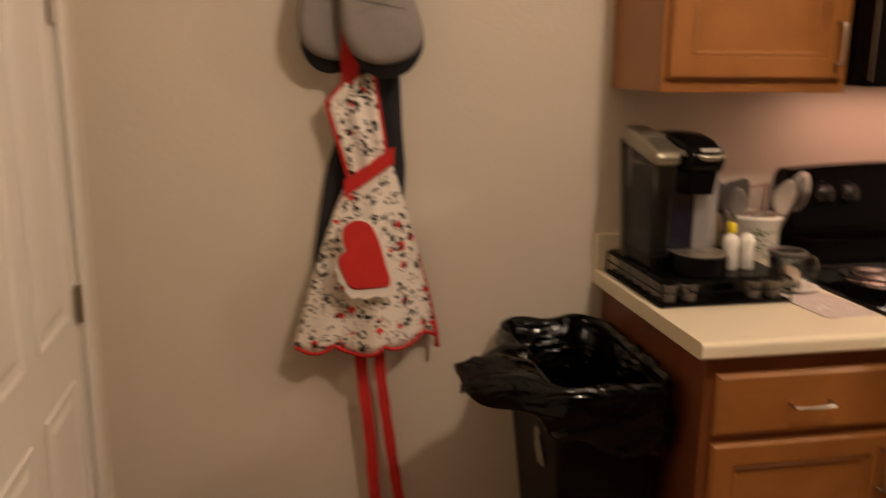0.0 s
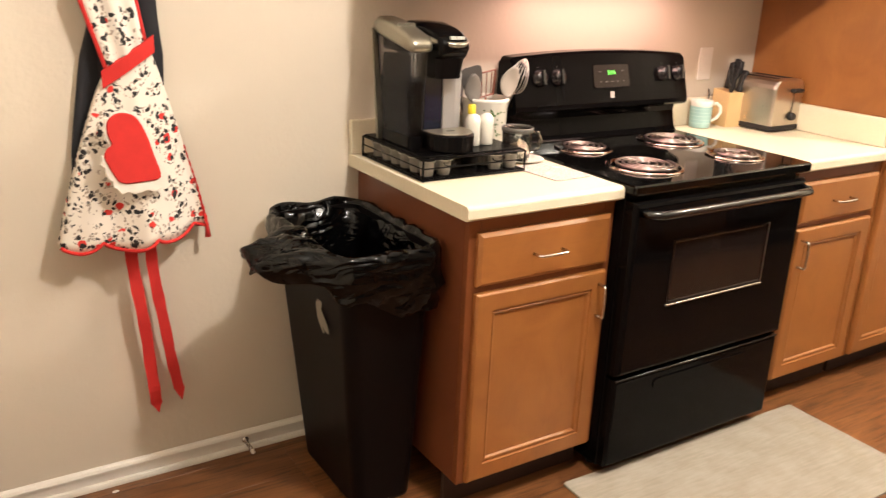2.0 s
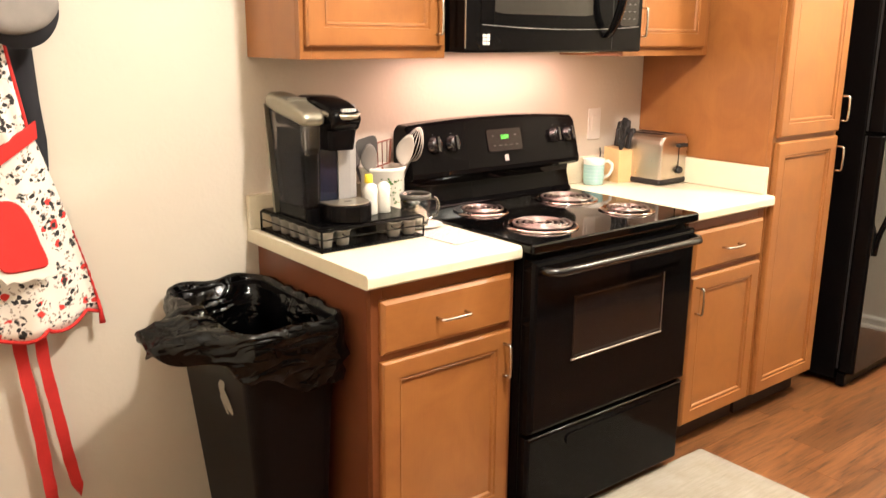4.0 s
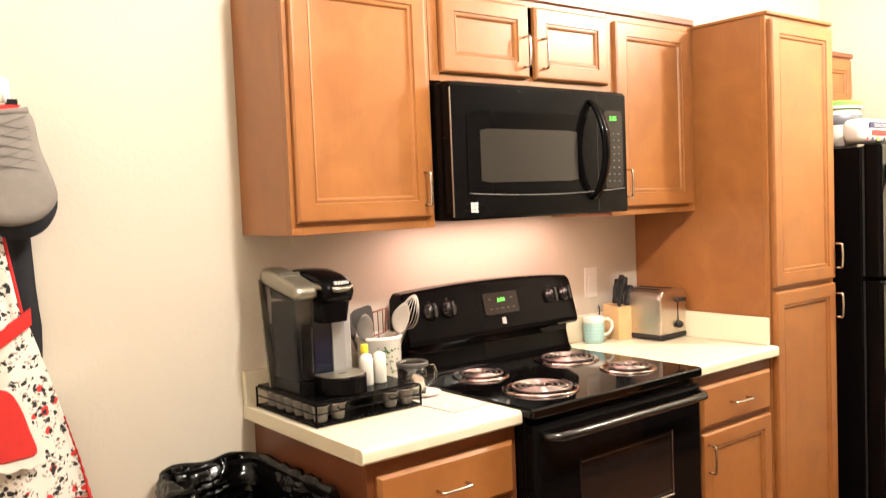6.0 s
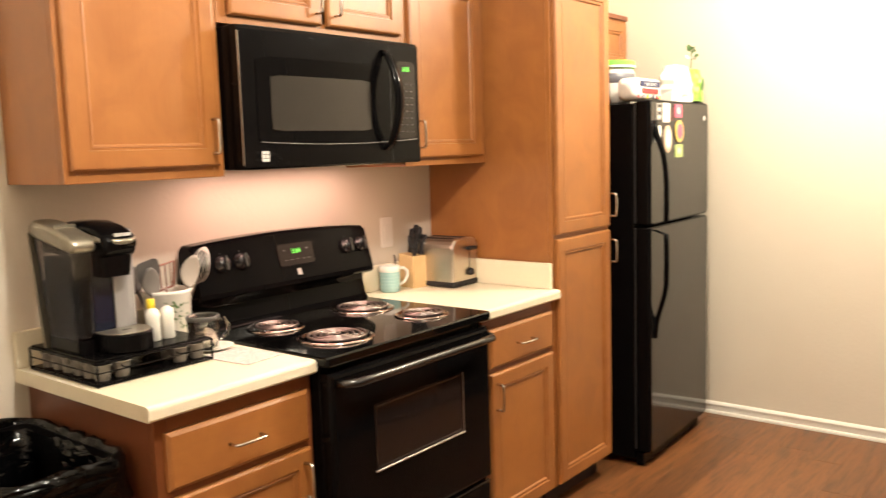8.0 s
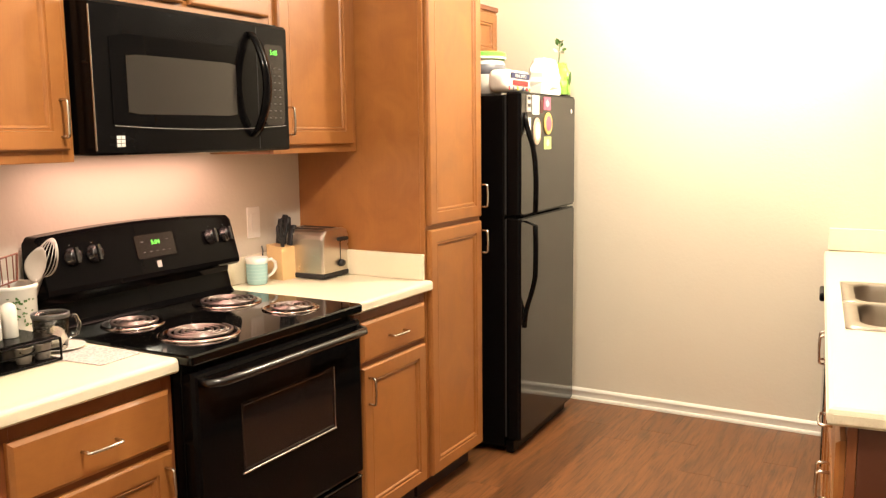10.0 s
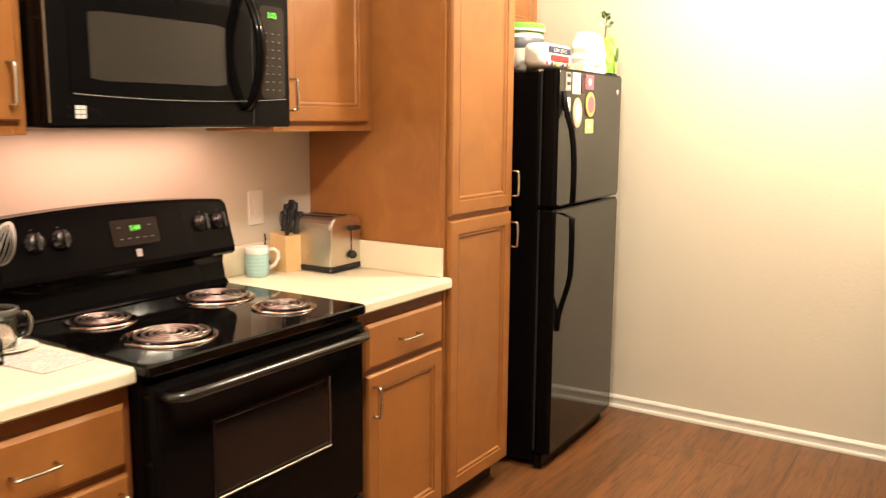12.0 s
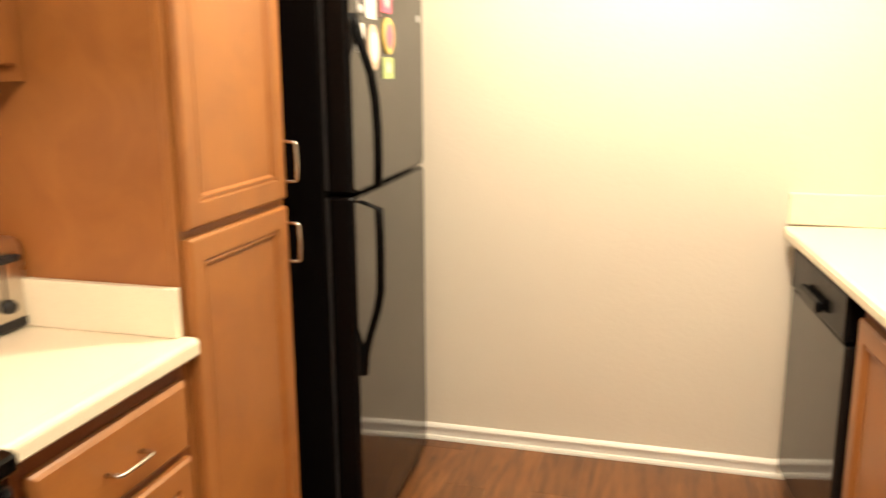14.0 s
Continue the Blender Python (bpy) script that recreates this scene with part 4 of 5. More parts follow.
def mitt(x, y, z, tilt, label, turn=0):
    m = thing("oven_mitt", label, "oven mitt", group="oven mitts")
    m.matrix_world = pose(x, y, z, 0, tilt, turn)
    shape = smooth_loop([(-0.062, 0.0), (0.0, 0.004), (0.062, 0.0), (0.07, -0.09), (0.082, -0.17), (0.082, -0.235), (0.045, -0.285), (-0.01, -0.292), (-0.055, -0.255), (-0.072, -0.18), (-0.068, -0.09)], 5)
    front_ = [(px * 1.09 - 0.004, pz * 0.99 if pz > -0.15 else -0.15 + (pz + 0.15) * 0.80) for px, pz in shape]

    def puff(outline, y0, y1):
        rings = []
        n = 6
        for k in range(n + 1):
            t = k / n
            s = math.cos(t * math.pi / 2) ** 0.22 if t < 1 else 0.02
            rings.append([(px * s, y0 + (y1 - y0) * math.sin(t * math.pi / 2), -0.14 + (pz + 0.14) * s) for px, pz in outline])
        return loft(bmesh.new(), rings)
    part("back", puff(shape, 0, 0.022), BLACK_CLOTH, m, "black back of the mitt", smooth=True)
    part("binding", tube([(px * 1.0, 0.004, pz) for px, pz in shape], 0.003, 6, closed=True), BLACK_CLOTH, m, "black binding", smooth=True)
    part("palm", puff(front_, -0.001, -0.03), GREY_QUILT, m, "grey quilted palm", smooth=True)
    st = bmesh.new()
    for k in range(5):
        for s in (-1, 1):
            x0, x1, zz = -0.052, 0.052, -0.012 - k * 0.024
            tube([(x0 if s > 0 else x1, -0.029, zz), (0, -0.0325, zz - 0.016), (x1 if s > 0 else x0, -0.029, zz - 0.034)], 0.0009, 4, st)
    part("stitching", st, GREY_STITCH, m, "quilting stitches")
    part("cuff", tube([(px, -0.02, 0.002) for px in (-0.06, -0.02, 0.02, 0.06)], 0.007, 8), GREY_QUILT, m, "grey cuff hem", smooth=True)
    part("loop", tube([(0.0, -0.004, 0.0), (-0.012, -0.004, 0.03), (-0.004, -0.004, 0.058), (0.008, -0.004, 0.03), (0.004, -0.004, 0.0)], 0.003, 6), BLACK_CLOTH, m, smooth=True)
    return m


mitt(-1.143, -0.118, 1.735, -7, "grey quilted oven mitt with black back, hanging over the apron").scale = (1.13, 1, 1)
mitt(-1.208, -0.060, 1.745, 10, "grey oven mitt half hidden behind the red strap", 10)

# ---- bin ----
bin_ = thing("trash_can", "tall dark plastic trash can with a black bag, beside the cabinet", "trash can")


def bin_ring(x0, x1, y0, y1, r, z, n=8):
    return [(x, y, z) for x, y in rounded(x0, x1, y0, y1, r, n)]


o = [bin_ring(-0.708, -0.532, -0.455, -0.10, 0.03, 0.0), bin_ring(-0.713, -0.530, -0.46, -0.096, 0.035, 0.01), bin_ring(-0.785, -0.520, -0.525, -0.055, 0.04, 0.755), bin_ring(-0.792, -0.514, -0.532, -0.048, 0.042, 0.76), bin_ring(-0.792, -0.514, -0.532, -0.048, 0.042, 0.775),
     bin_ring(-0.782, -0.524, -0.522, -0.058, 0.036, 0.775), bin_ring(-0.708, -0.535, -0.455, -0.102, 0.03, 0.02)]
part("body", loft(bmesh.new(), o), BIN, bin_, smooth=False)
eb = plate(smooth_loop([(-0.016, 0.034), (-0.008, 0.036), (0.002, 0.010), (0.000, -0.004), (-0.010, 0.006)], 3), 0.001, -0.001, 0.0005)
for extra in ([(-0.014, 0.004), (-0.004, 0.0), (0.018, -0.022), (0.026, -0.040), (0.012, -0.036), (-0.008, -0.016)], [(-0.008, -0.022), (-0.002, -0.022), (0.014, -0.042), (0.010, -0.044)]):
    eb2 = plate(smooth_loop(extra, 3), 0.001, -0.001, 0.0005)
    tmp_ = bpy.data.meshes.new("tmp")
    eb2.to_mesh(tmp_)
    eb.from_mesh(tmp_)
    eb2.free()
    bpy.data.meshes.remove(tmp_)
mk = part("emblem", eb, mat("worn_print", (0.26, 0.24, 0.19), 0.5), bin_, "small worn pale emblem")
mk.matrix_local = pose(-0.7715, -0.36, 0.595, 0, 0, -90) @ pose(0, 0, 0, -5.5, 0, 0)
mk.scale = (2.3, 1, 1.35)


def liner():
    rng = random.Random(11)
    raw = rounded(-0.795, -0.512, -0.535, -0.046, 0.045, 10)
    base = []
    for (ax, ay), (bx, by) in zip(raw, raw[1:] + raw[:1]):
        steps = max(1, round(math.hypot(bx - ax, by - ay) / 0.007))
        base += [(ax + (bx - ax) * q / steps, ay + (by - ay) * q / steps) for q in range(steps)]
    cx, cy = -0.653, -0.29
    ph = [rng.uniform(0, 6.28) for _ in range(8)]
    inner = [(-0.055, 0.30), (-0.045, 0.5), (-0.036, 0.66), (-0.026, 0.74), (-0.004, 0.784)]
    drops = [(0.007, 0.0), (0.015, -0.010), (0.022, -0.034), (0.018, -0.060), (0.026, -0.084), (0.015, -0.108), (0.019, -0.128), (0.008, -0.144)]
    rings = []

    def ridged(v):
        return 1 - abs(math.sin(v))
    for li in range(len(inner) + len(drops)):
        ring = []
        for i, (x, y) in enumerate(base):
            a = math.atan2(y - cy, x - cx)
            dx, dy = x - cx, y - cy
            l = math.hypot(dx, dy)
            out = li >= len(inner)
            if out:
                off, dz = drops[li - len(inner)]
                # long on the front, short on the flank, irregular
                long_ = 0.80 + 0.5 * math.exp(-((a + 1.25) / 0.75) ** 2) + 0.10 * math.sin(3 * a + ph[5]) + 0.05 * math.sin(8 * a + ph[6])
                d0 = (a - radians(-156) + math.pi) % (2 * math.pi) - math.pi
                z = 0.792 + dz * long_ * (1 - 0.5 * math.exp(-(d0 / 0.5) ** 4))
            else:
                off, z = inner[li]
                x = x + (0.78 - z) * (0.115 if x < cx else -0.02)
                y = y + (0.78 - z) * (0.11 if y < cy else -0.08)
            amp = (0.35 if li == len(inner) else 1.0) if out else 0.5
            k = li - len(inner)
            w = 0.0085 * amp * (ridged(6 * a + ph[0] + 0.9 * k) * 1.1 + ridged(9.4 * a + 1.7 * math.sin(2 * a) + ph[1] - 1.9 * k) * 0.55 - 0.75) + 0.002 * math.sin(37 * a + 2.1 * k + ph[2]) * amp + 0.003 * amp * 0.6 * ridged(14 * a + 2.6 * math.sin(3 * a) + 1.3 * k) + rng.uniform(-0.0006, 0.0006)
            if 3 <= li <= 5:
                w *= 0.4
            zz = z + 0.010 * amp * (ridged(5 * a + ph[3] + 0.5 * k) - 0.5) * (0.5 if li < 4 else 1) + 0.004 * math.sin(11 * a + 3 * math.sin(a) + ph[4] + k)
            d = (a - radians(-156) + math.pi) % (2 * math.pi) - math.pi
            f = math.exp(-(d / 0.46) ** 4)
            push = (0.0, 0.0, 0.0, 0.0, 0.015, 0.075, 0.125, 0.160, 0.172, 0.155, 0.105, 0.045, 0.005)[li] * f
            low = (0, 0, 0, 0.0, 0.008, 0.016, 0.016, 0.008, -0.004, -0.016, -0.012, 0.0, 0.01)[li] * f
            s_ = (off + w) / l
            ring.append((x + dx * s_ - push + 0.012 * f * math.sin(9 * d + li), y + dy * s_ - push * 0.16, zz + low + 0.018 * f * math.sin(13 * d + li * 1.3)))
        rings.append(ring)
    return loft(bmesh.new(), rings, cap0=True, cap1=False)


part("bag", liner(), BAG, bin_, "glossy black bin bag folded over the rim", smooth=True)

ds = thing("door_stop", "spring door stop with white rubber tip on the baseboard", "door stop", (-0.872, -0.0092, 0.036))
part("base", lathe([(0.011, 0), (0.011, 0.004), (0.006, 0.007)], 14), NICKEL, ds, smooth=True).matrix_local = pose(0, 0, 0, 90)
spring = [(0.005 * math.cos(a), -0.006 - 0.055 * i / 90, 0.005 * math.sin(a) - 0.006 * i / 90) for i, a in enumerate([0.9 * k for k in range(91)])]
part("spring", tube(spring, 0.0011, 4), NICKEL, ds, smooth=True)
part("tip", lathe([(0.005, 0), (0.0065, 0.003), (0.0065, 0.012), (0.003, 0.015)], 12), PLASTIC_WHITE, ds, "white rubber tip", smooth=True).matrix_local = pose(0, -0.06, -0.006, 95)

scrap = thing("paper_scrap", "tiny white scrap lying on the brown wood floor", "scrap", (-1.269, -0.047, 0.0004))
part("flake", plate(smooth_loop([(-0.009, -0.003), (-0.002, -0.006), (0.009, -0.002), (0.008, 0.004), (-0.001, 0.006), (-0.008, 0.003)], 3), 0, -0.0016, 0.0004), PAPER, scrap).matrix_local = pose(0, 0, 0, -90)

# ---- wire drawer with capsules ----
tray = thing("capsule_drawer", "black wire capsule drawer with a solid top, on the cream worktop", "drawer")
TX0, TX1, TY0, TY1, TZ = -0.492, -0.155, -0.397, -0.05, 0.9143
part("top", boxes((TX0 + 0.004, TX1 - 0.004, TY0 + 0.012, TY1, TZ + 0.060, TZ + 0.066), bevel=0.002), APPLIANCE, tray, "black sheet metal top")
part("tray_floor", boxes((TX0 + 0.004, TX1 - 0.004, TY0 + 0.004, TY1, TZ + 0.006, TZ + 0.009)), APPLIANCE, tray)
for z in (TZ + 0.004, TZ + 0.060):
    part("rim_wire", tube([(x, y, z) for x, y in rounded(TX0, TX1, TY0, TY1, 0.008, 3)], 0.0032, 6, closed=True), APPLIANCE, tray, smooth=True)
part("rim_wire", tube([(TX0, TY0 + 0.0, TZ + 0.035), (TX1, TY0, TZ + 0.035)], 0.002, 6), APPLIANCE, tray)
part("rim_wire", tube([(TX0, TY0, TZ + 0.035), (TX0, TY1, TZ + 0.035)], 0.002, 6), APPLIANCE, tray)
for x, y in ((TX0, TY0), (TX1, TY0), (TX0, TY1), (TX1, TY1)):
    part("corner_post", tube([(x, y, TZ), (x, y, TZ + 0.06)], 0.0032, 6), APPLIANCE, tray)
for x in (TX0 + 0.085, TX0 + 0.245):
    part("scroll", tube([(x + 0.02 * math.cos(a), TY0, TZ + 0.047 + 0.010 * math.sin(a)) for a in [math.pi + math.pi * k / 8 for k in range(9)]], 0.0018, 5), APPLIANCE, tray, smooth=True)
cup = thing("coffee_capsule", "white single-serve coffee capsule with foil lid in the wire drawer", "capsule", group="coffee capsules in the drawer")
part("cup", lathe([(0.0165, 0), (0.0175, 0.002), (0.0215, 0.038), (0.0245, 0.039), (0.0245, 0.041)], 20), CAPSULE_SHADED, cup, smooth=True)
part("lid", lathe([(0.001, 0.0412), (0.0235, 0.0412), (0.0235, 0.042)], 20), NICKEL, cup, "foil lid")
spots = [(TX0 + 0.03, TY0 + 0.032 + 0.053 * k) for k in range(6)] + [(TX0 + 0.083, TY0 + 0.032), (TX1 - 0.083, TY0 + 0.032), (TX1 - 0.03, TY0 + 0.032), (TX1 - 0.03, TY0 + 0.085), (TX1 - 0.083, TY0 + 0.085), (TX0 + 0.083, TY0 + 0.085)]
for i, (x, y) in enumerate(spots):
    if i == 0:
        cup.matrix_world = pose(x, y, TZ + 0.0092)
    else:
        copy_thing(cup, pose(x, y, TZ + 0.0092, 0, 0, 31 * i))


# ---- coffee maker ----
def coffee_maker():
    k = thing("coffee_maker", "black and champagne single-cup coffee maker with clear side tank", "coffee maker", (-0.394, -0.24, TZ + 0.0662))
    cz = 0.0

    def pr(x0, x1, y0, y1, z0, z1, r=0.015, top_in=0.0, fwd=0.0, n=5):
        a = [(x, y, z0) for x, y in rounded(x0, x1, y0, y1, r, n)]
        b = [(x, y, z1) for x, y in rounded(x0 + top_in, x1 - top_in, y0 + top_in - fwd, y1 - top_in, r, n)]
        return a, b
    # back column, base
    a, b = pr(-0.030, 0.088, -0.03, 0.16, 0, 0.235, 0.02)
    part("body", loft(bmesh.new(), [a, b]), APPLIANCE, k, "black body")
    # curved silver column on the front corner and flank
    arc_ = [(0.028, -0.043), (0.066, -0.045), (0.086, -0.040), (0.097, -0.026), (0.100, 0.0), (0.100, 0.14)]
    inn = [(x_ - 0.004 if i_ > 1 else x_, y_ + (0.006 if i_ < 4 else 0)) for i_, (x_, y_) in enumerate(arc_)]
    part("front_panel", loft(bmesh.new(), [[(x_, y_, z_) for x_, y_ in arc_ + inn[::-1]] for z_ in (0.045, 0.30)]), SILVER_PANEL, k, "curved silver front panel")
    part("recess", boxes((-0.029, 0.0275, -0.038, -0.031, 0.04, 0.236), bevel=0.002), mat("dark_blue_gloss", (0.008, 0.010, 0.022), 0.15), k, "dark glossy recess")
    # tank, narrower and shorter at its foot, leaning back to its top
    a = [(x_, y_, 0.035) for x_, y_ in rounded(-0.082, -0.034, -0.058, 0.112, 0.02, 5)]
    mid_ = [(x_, y_, 0.16) for x_, y_ in rounded(-0.090, -0.033, -0.066, 0.124, 0.024, 5)]
    b = [(x_, y_, 0.268 + 0.16 * y_) for x_, y_ in rounded(-0.097, -0.033, -0.074, 0.136, 0.026, 5)]
    part("tank", loft(bmesh.new(), [a, mid_, b]), TANK, k, "smoky clear water tank", smooth=False)
    a = [(x_, y_, 0.04) for x_, y_ in rounded(-0.078, -0.038, -0.053, 0.107, 0.018, 5)]
    b = [(x_, y_, 0.178) for x_, y_ in rounded(-0.087, -0.038, -0.058, 0.128, 0.02, 5)]
    part("water", loft(bmesh.new(), [a, b]), WATER, k, "water in the tank")
    a, b = pr(-0.082, -0.031, -0.058, 0.118, 0.0, 0.034, 0.02)
    part("tank_base", loft(bmesh.new(), [a, b]), APPLIANCE, k)
    spine = [[(-0.100 + 0.010 * (1 - q), 0.112 + 0.026 * q, 0.0 + 0.30 * q), (-0.060, 0.114 + 0.026 * q, 0.0 + 0.30 * q), (-0.060, 0.128 + 0.018 * q, 0.0 + 0.30 * q), (-0.098 + 0.010 * (1 - q), 0.128 + 0.018 * q, 0.0 + 0.30 * q)] for q in (0, 0.25, 0.5, 0.75, 1)]
    part("back_spine", loft(bmesh.new(), spine), SILVER_PLASTIC, k, "champagne rear edge of the tank housing", smooth=False)
    rings = []
    for y_, z0, z1, g in ((-0.084, 0.266, 0.274, 0.014), (-0.079, 0.256, 0.284, 0.006), (-0.066, 0.254, 0.294, 0.001), (-0.03, 0.260, 0.306, 0.0), (0.02, 0.269, 0.319, 0.0), (0.08, 0.279, 0.330, 0.0), (0.115, 0.286, 0.333, 0.002), (0.138, 0.290, 0.322, 0.008), (0.144, 0.294, 0.31, 0.014)):
        rings.append([(-0.066 + (0.037 - g) * c, y_, (z0 + z1) / 2 + (z1 - z0) / 2 * s_) for c, s_ in [(math.copysign(abs(math.cos(q)) ** 0.45, math.cos(q)), math.copysign(abs(math.sin(q)) ** 0.6, math.sin(q))) for q in [2 * math.pi * j / 24 for j in range(24)]]])
    part("tank_lid", loft(bmesh.new(), rings), SILVER_PLASTIC, k, "champagne tank lid", smooth=True)
    part("lid_step", boxes((-0.094, -0.036, 0.006, 0.014, 0.300, 0.3225), bevel=0.003), SILVER_PLASTIC, k)
    rings = []
    for t, z0, z1, hw in ((0.16, 0.24, 0.312, 0.048), (0.10, 0.238, 0.324, 0.053), (0.0, 0.232, 0.326, 0.055), (-0.06, 0.226, 0.315, 0.055), (-0.095, 0.236, 0.298, 0.053), (-0.112, 0.258, 0.28, 0.046)):
        rings.append([((0.020 if t < 0.05 else 0.026) + (hw - 0.006 * (t < 0.05)) * c, t, (z0 + z1) / 2 + (z1 - z0) / 2 * s_) for c, s_ in [(math.copysign(abs(math.cos(q)) ** 0.45, math.cos(q)), math.copysign(abs(math.sin(q)) ** 0.6, math.sin(q))) for q in [2 * math.pi * j / 24 for j in range(24)]]])
    part("head", loft(bmesh.new(), rings), ENAMEL, k, "glossy black brew head", smooth=True)
    collar = [(0.024 + 0.055 * math.cos(q), -0.045 - 0.069 * math.sin(q), 0.288 - 0.012 * math.sin(q)) for q in [math.pi * j / 20 for j in range(21)]]
    part("collar", tube([(0.078, 0.12, 0.292)] + collar + [(-0.031, 0.02, 0.300)], 0.0075, 8), SILVER_PLASTIC, k, "champagne lifting handle", smooth=True)
    a, b = pr(-0.024, 0.056, -0.092, -0.028, 0.188, 0.24, 0.02, -0.006)
    part("spout_housing", loft(bmesh.new(), [a, b]), APPLIANCE, k, "black spout housing")
    wm = bmesh.new()
    for i in range(5):
        box(wm, 0.004 + i * 0.0092, 0.0105 + i * 0.0092, -0.1095, -0.100, 0.289, 0.297)
    part("marking", wm, PALE_PRINT, k, "plain pale lettering bars")
    # drip tray
    tp = arc(0.028, -0.080, 0.070, 180, 360, 16) + [(0.098, -0.02), (-0.042, -0.02)]
    part("drip_tray", slab(tp, 0.0, 0.046, 0.003), APPLIANCE, k, "black drip tray")
    tq = arc(0.028, -0.080, 0.065, 180, 360, 16) + [(0.093, -0.046), (-0.037, -0.046)]
    part("drip_plate", slab(tq, 0.0465, 0.0495, 0.001), SILVER_PLASTIC, k, "silver drip plate")
    part("drain_slot", boxes((0.016, 0.04, -0.09, -0.084, 0.0496, 0.0502)), BLACK_RUBBER, k)
    k.scale = (1, 1, 1.03)
    return k


coffee_maker()

# ---- crock with utensils ----
crock = thing("utensil_crock", "white ceramic utensil crock with small green picture, beside the range", "crock", (-0.096, -0.105, 0.9143))
part("pot", lathe([(0.056, 0), (0.06, 0.004), (0.062, 0.15), (0.066, 0.156), (0.067, 0.163), (0.064, 0.167), (0.059, 0.163), (0.057, 0.15), (0.055, 0.01)], 40), CERAMIC, crock, smooth=True)
pic = bmesh.new()
rg = random.Random(3)
for i in range(60):
    a = radians(rg.gauss(252, 17))
    z = 0.055 + 0.08 * rg.random()
    w, h = rg.uniform(0.003, 0.007), rg.uniform(0.002, 0.007)
    c, s = math.cos(a), math.sin(a)
    R = 0.0626
    vs = [pic.verts.new((R * c - s * u, R * s + c * u, z + v)) for u, v in ((-w / 2, -h / 2), (w / 2, -h / 2), (w / 2, h / 2), (-w / 2, h / 2))]
    pic.faces.new(vs)
part("picture", pic, LEAF, crock, "small green painted picture")


def utensil(name, label, cx, cy, lean_x, lean_y, build):
    u = thing(name, label, "utensil", group="utensils in the crock")
    u.matrix_world = pose(-0.096 + cx, -0.105 + cy, 0.926, lean_y, lean_x, 0)
    build(u)
    return u


def spoon(u, material=GREY_PLASTIC, flat=False):
    part("shaft", tube([(0, 0, 0), (0, 0, 0.17)], 0.005, 8), material, u, smooth=True)
    if flat:
        part("blade", plate(smooth_loop([(-0.012, 0.165), (0.012, 0.165), (0.034, 0.2), (0.036, 0.25), (0, 0.256), (-0.036, 0.25), (-0.034, 0.2)], 3), 0.002, -0.002, 0.001), material, u)
    else:
        rings = []
        for i in range(11):
            t = i / 10
            w = 0.034 * math.sin(math.pi * (0.06 + 0.9 * t)) ** 0.7
            rings.append([(w * math.cos(q), 0.006 * math.sin(q) + 0.010 * math.sin(math.pi * t), 0.160 + 0.098 * t) for q in [2 * math.pi * j / 14 for j in range(14)]])
        part("bowl", loft(bmesh.new(), rings), material, u, smooth=True)


def whisk(u):
    part("grip", lathe([(0.006, 0), (0.008, 0.02), (0.007, 0.14), (0.009, 0.17), (0.005, 0.175)], 14), STEEL, u, smooth=True)
    for j in range(9):
        q = math.pi * j / 9
        loop = [(0.0, 0.0)] + [(0.034 * math.sin(math.pi * t) ** 0.8 * (1 if t < 0.5 else 1), 0) for t in (0,)]
        pts_ = []
        for i in range(25):
            t = i / 24
            r_ = 0.042 * math.sin(2 * math.pi * t) * (0.75 + 0.25 * math.cos(2 * math.pi * t))
            h_ = 0.17 + 0.115 * (1 - math.cos(2 * math.pi * t)) / 2
            pts_.append((r_ * math.cos(q), r_ * math.sin(q), h_))
        part("wire", tube(pts_, 0.0012, 5), mat("dull_wire", (0.55, 0.5, 0.46), 0.3, 1.0) if j == 0 else bpy.data.materials["dull_wire"], u, smooth=True)


def turner(u):
    part("shaft", tube([(0, 0, 0), (0, 0, 0.165)], 0.004, 8), COPPER, u, smooth=True)
    o_ = [(-0.03, 0, 0.165), (0.03, 0, 0.175), (0.036, 0, 0.255), (-0.036, 0, 0.245)]
    part("blade_rim", tube(o_, 0.0045, 6, closed=True), COPPER, u)
    for k_ in range(3):
        part("slat", tube([(-0.03 + 0.02 * k_ + 0.01, 0, 0.17), (-0.034 + 0.022 * k_ + 0.01, 0, 0.25)], 0.0022, 5), COPPER, u)


COPPER = mat("reddish_nylon", (0.22, 0.07, 0.04), 0.35)
crock.scale = (1.12, 1.12, 1)
utensil("spoon", "pale grey nylon spoon standing in the crock", 0.022, -0.022, 10, 8, lambda u: spoon(u, mat("pale_grey_nylon", (0.36, 0.315, 0.27), 0.45)))
utensil("spoon", "dark grey nylon ladle spoon standing in the crock", -0.022, -0.012, -13, 6, lambda u: spoon(u, GREY_PLASTIC)).scale = (0.92, 0.92, 0.92)
utensil("ladle", "dark nylon ladle standing behind the spoons in the crock", -0.026, 0.020, -16, -8, lambda u: spoon(u, DARK_PLASTIC)).scale = (0.95, 0.95, 0.98)
utensil("spatula", "dark flat spatula standing in the crock", -0.02, 0.0, -12, 4, lambda u: spoon(u, DARK_PLASTIC, True))
utensil("turner", "slotted reddish turner standing in the crock", 0.0, 0.0, -1, 2, turner).scale = (0.85, 0.9, 0.93)
utensil("whisk", "steel wire whisk leaning out of the crock", 0.026, 0.0, 23, 2, whisk).scale = (1.0, 1.0, 1.02)

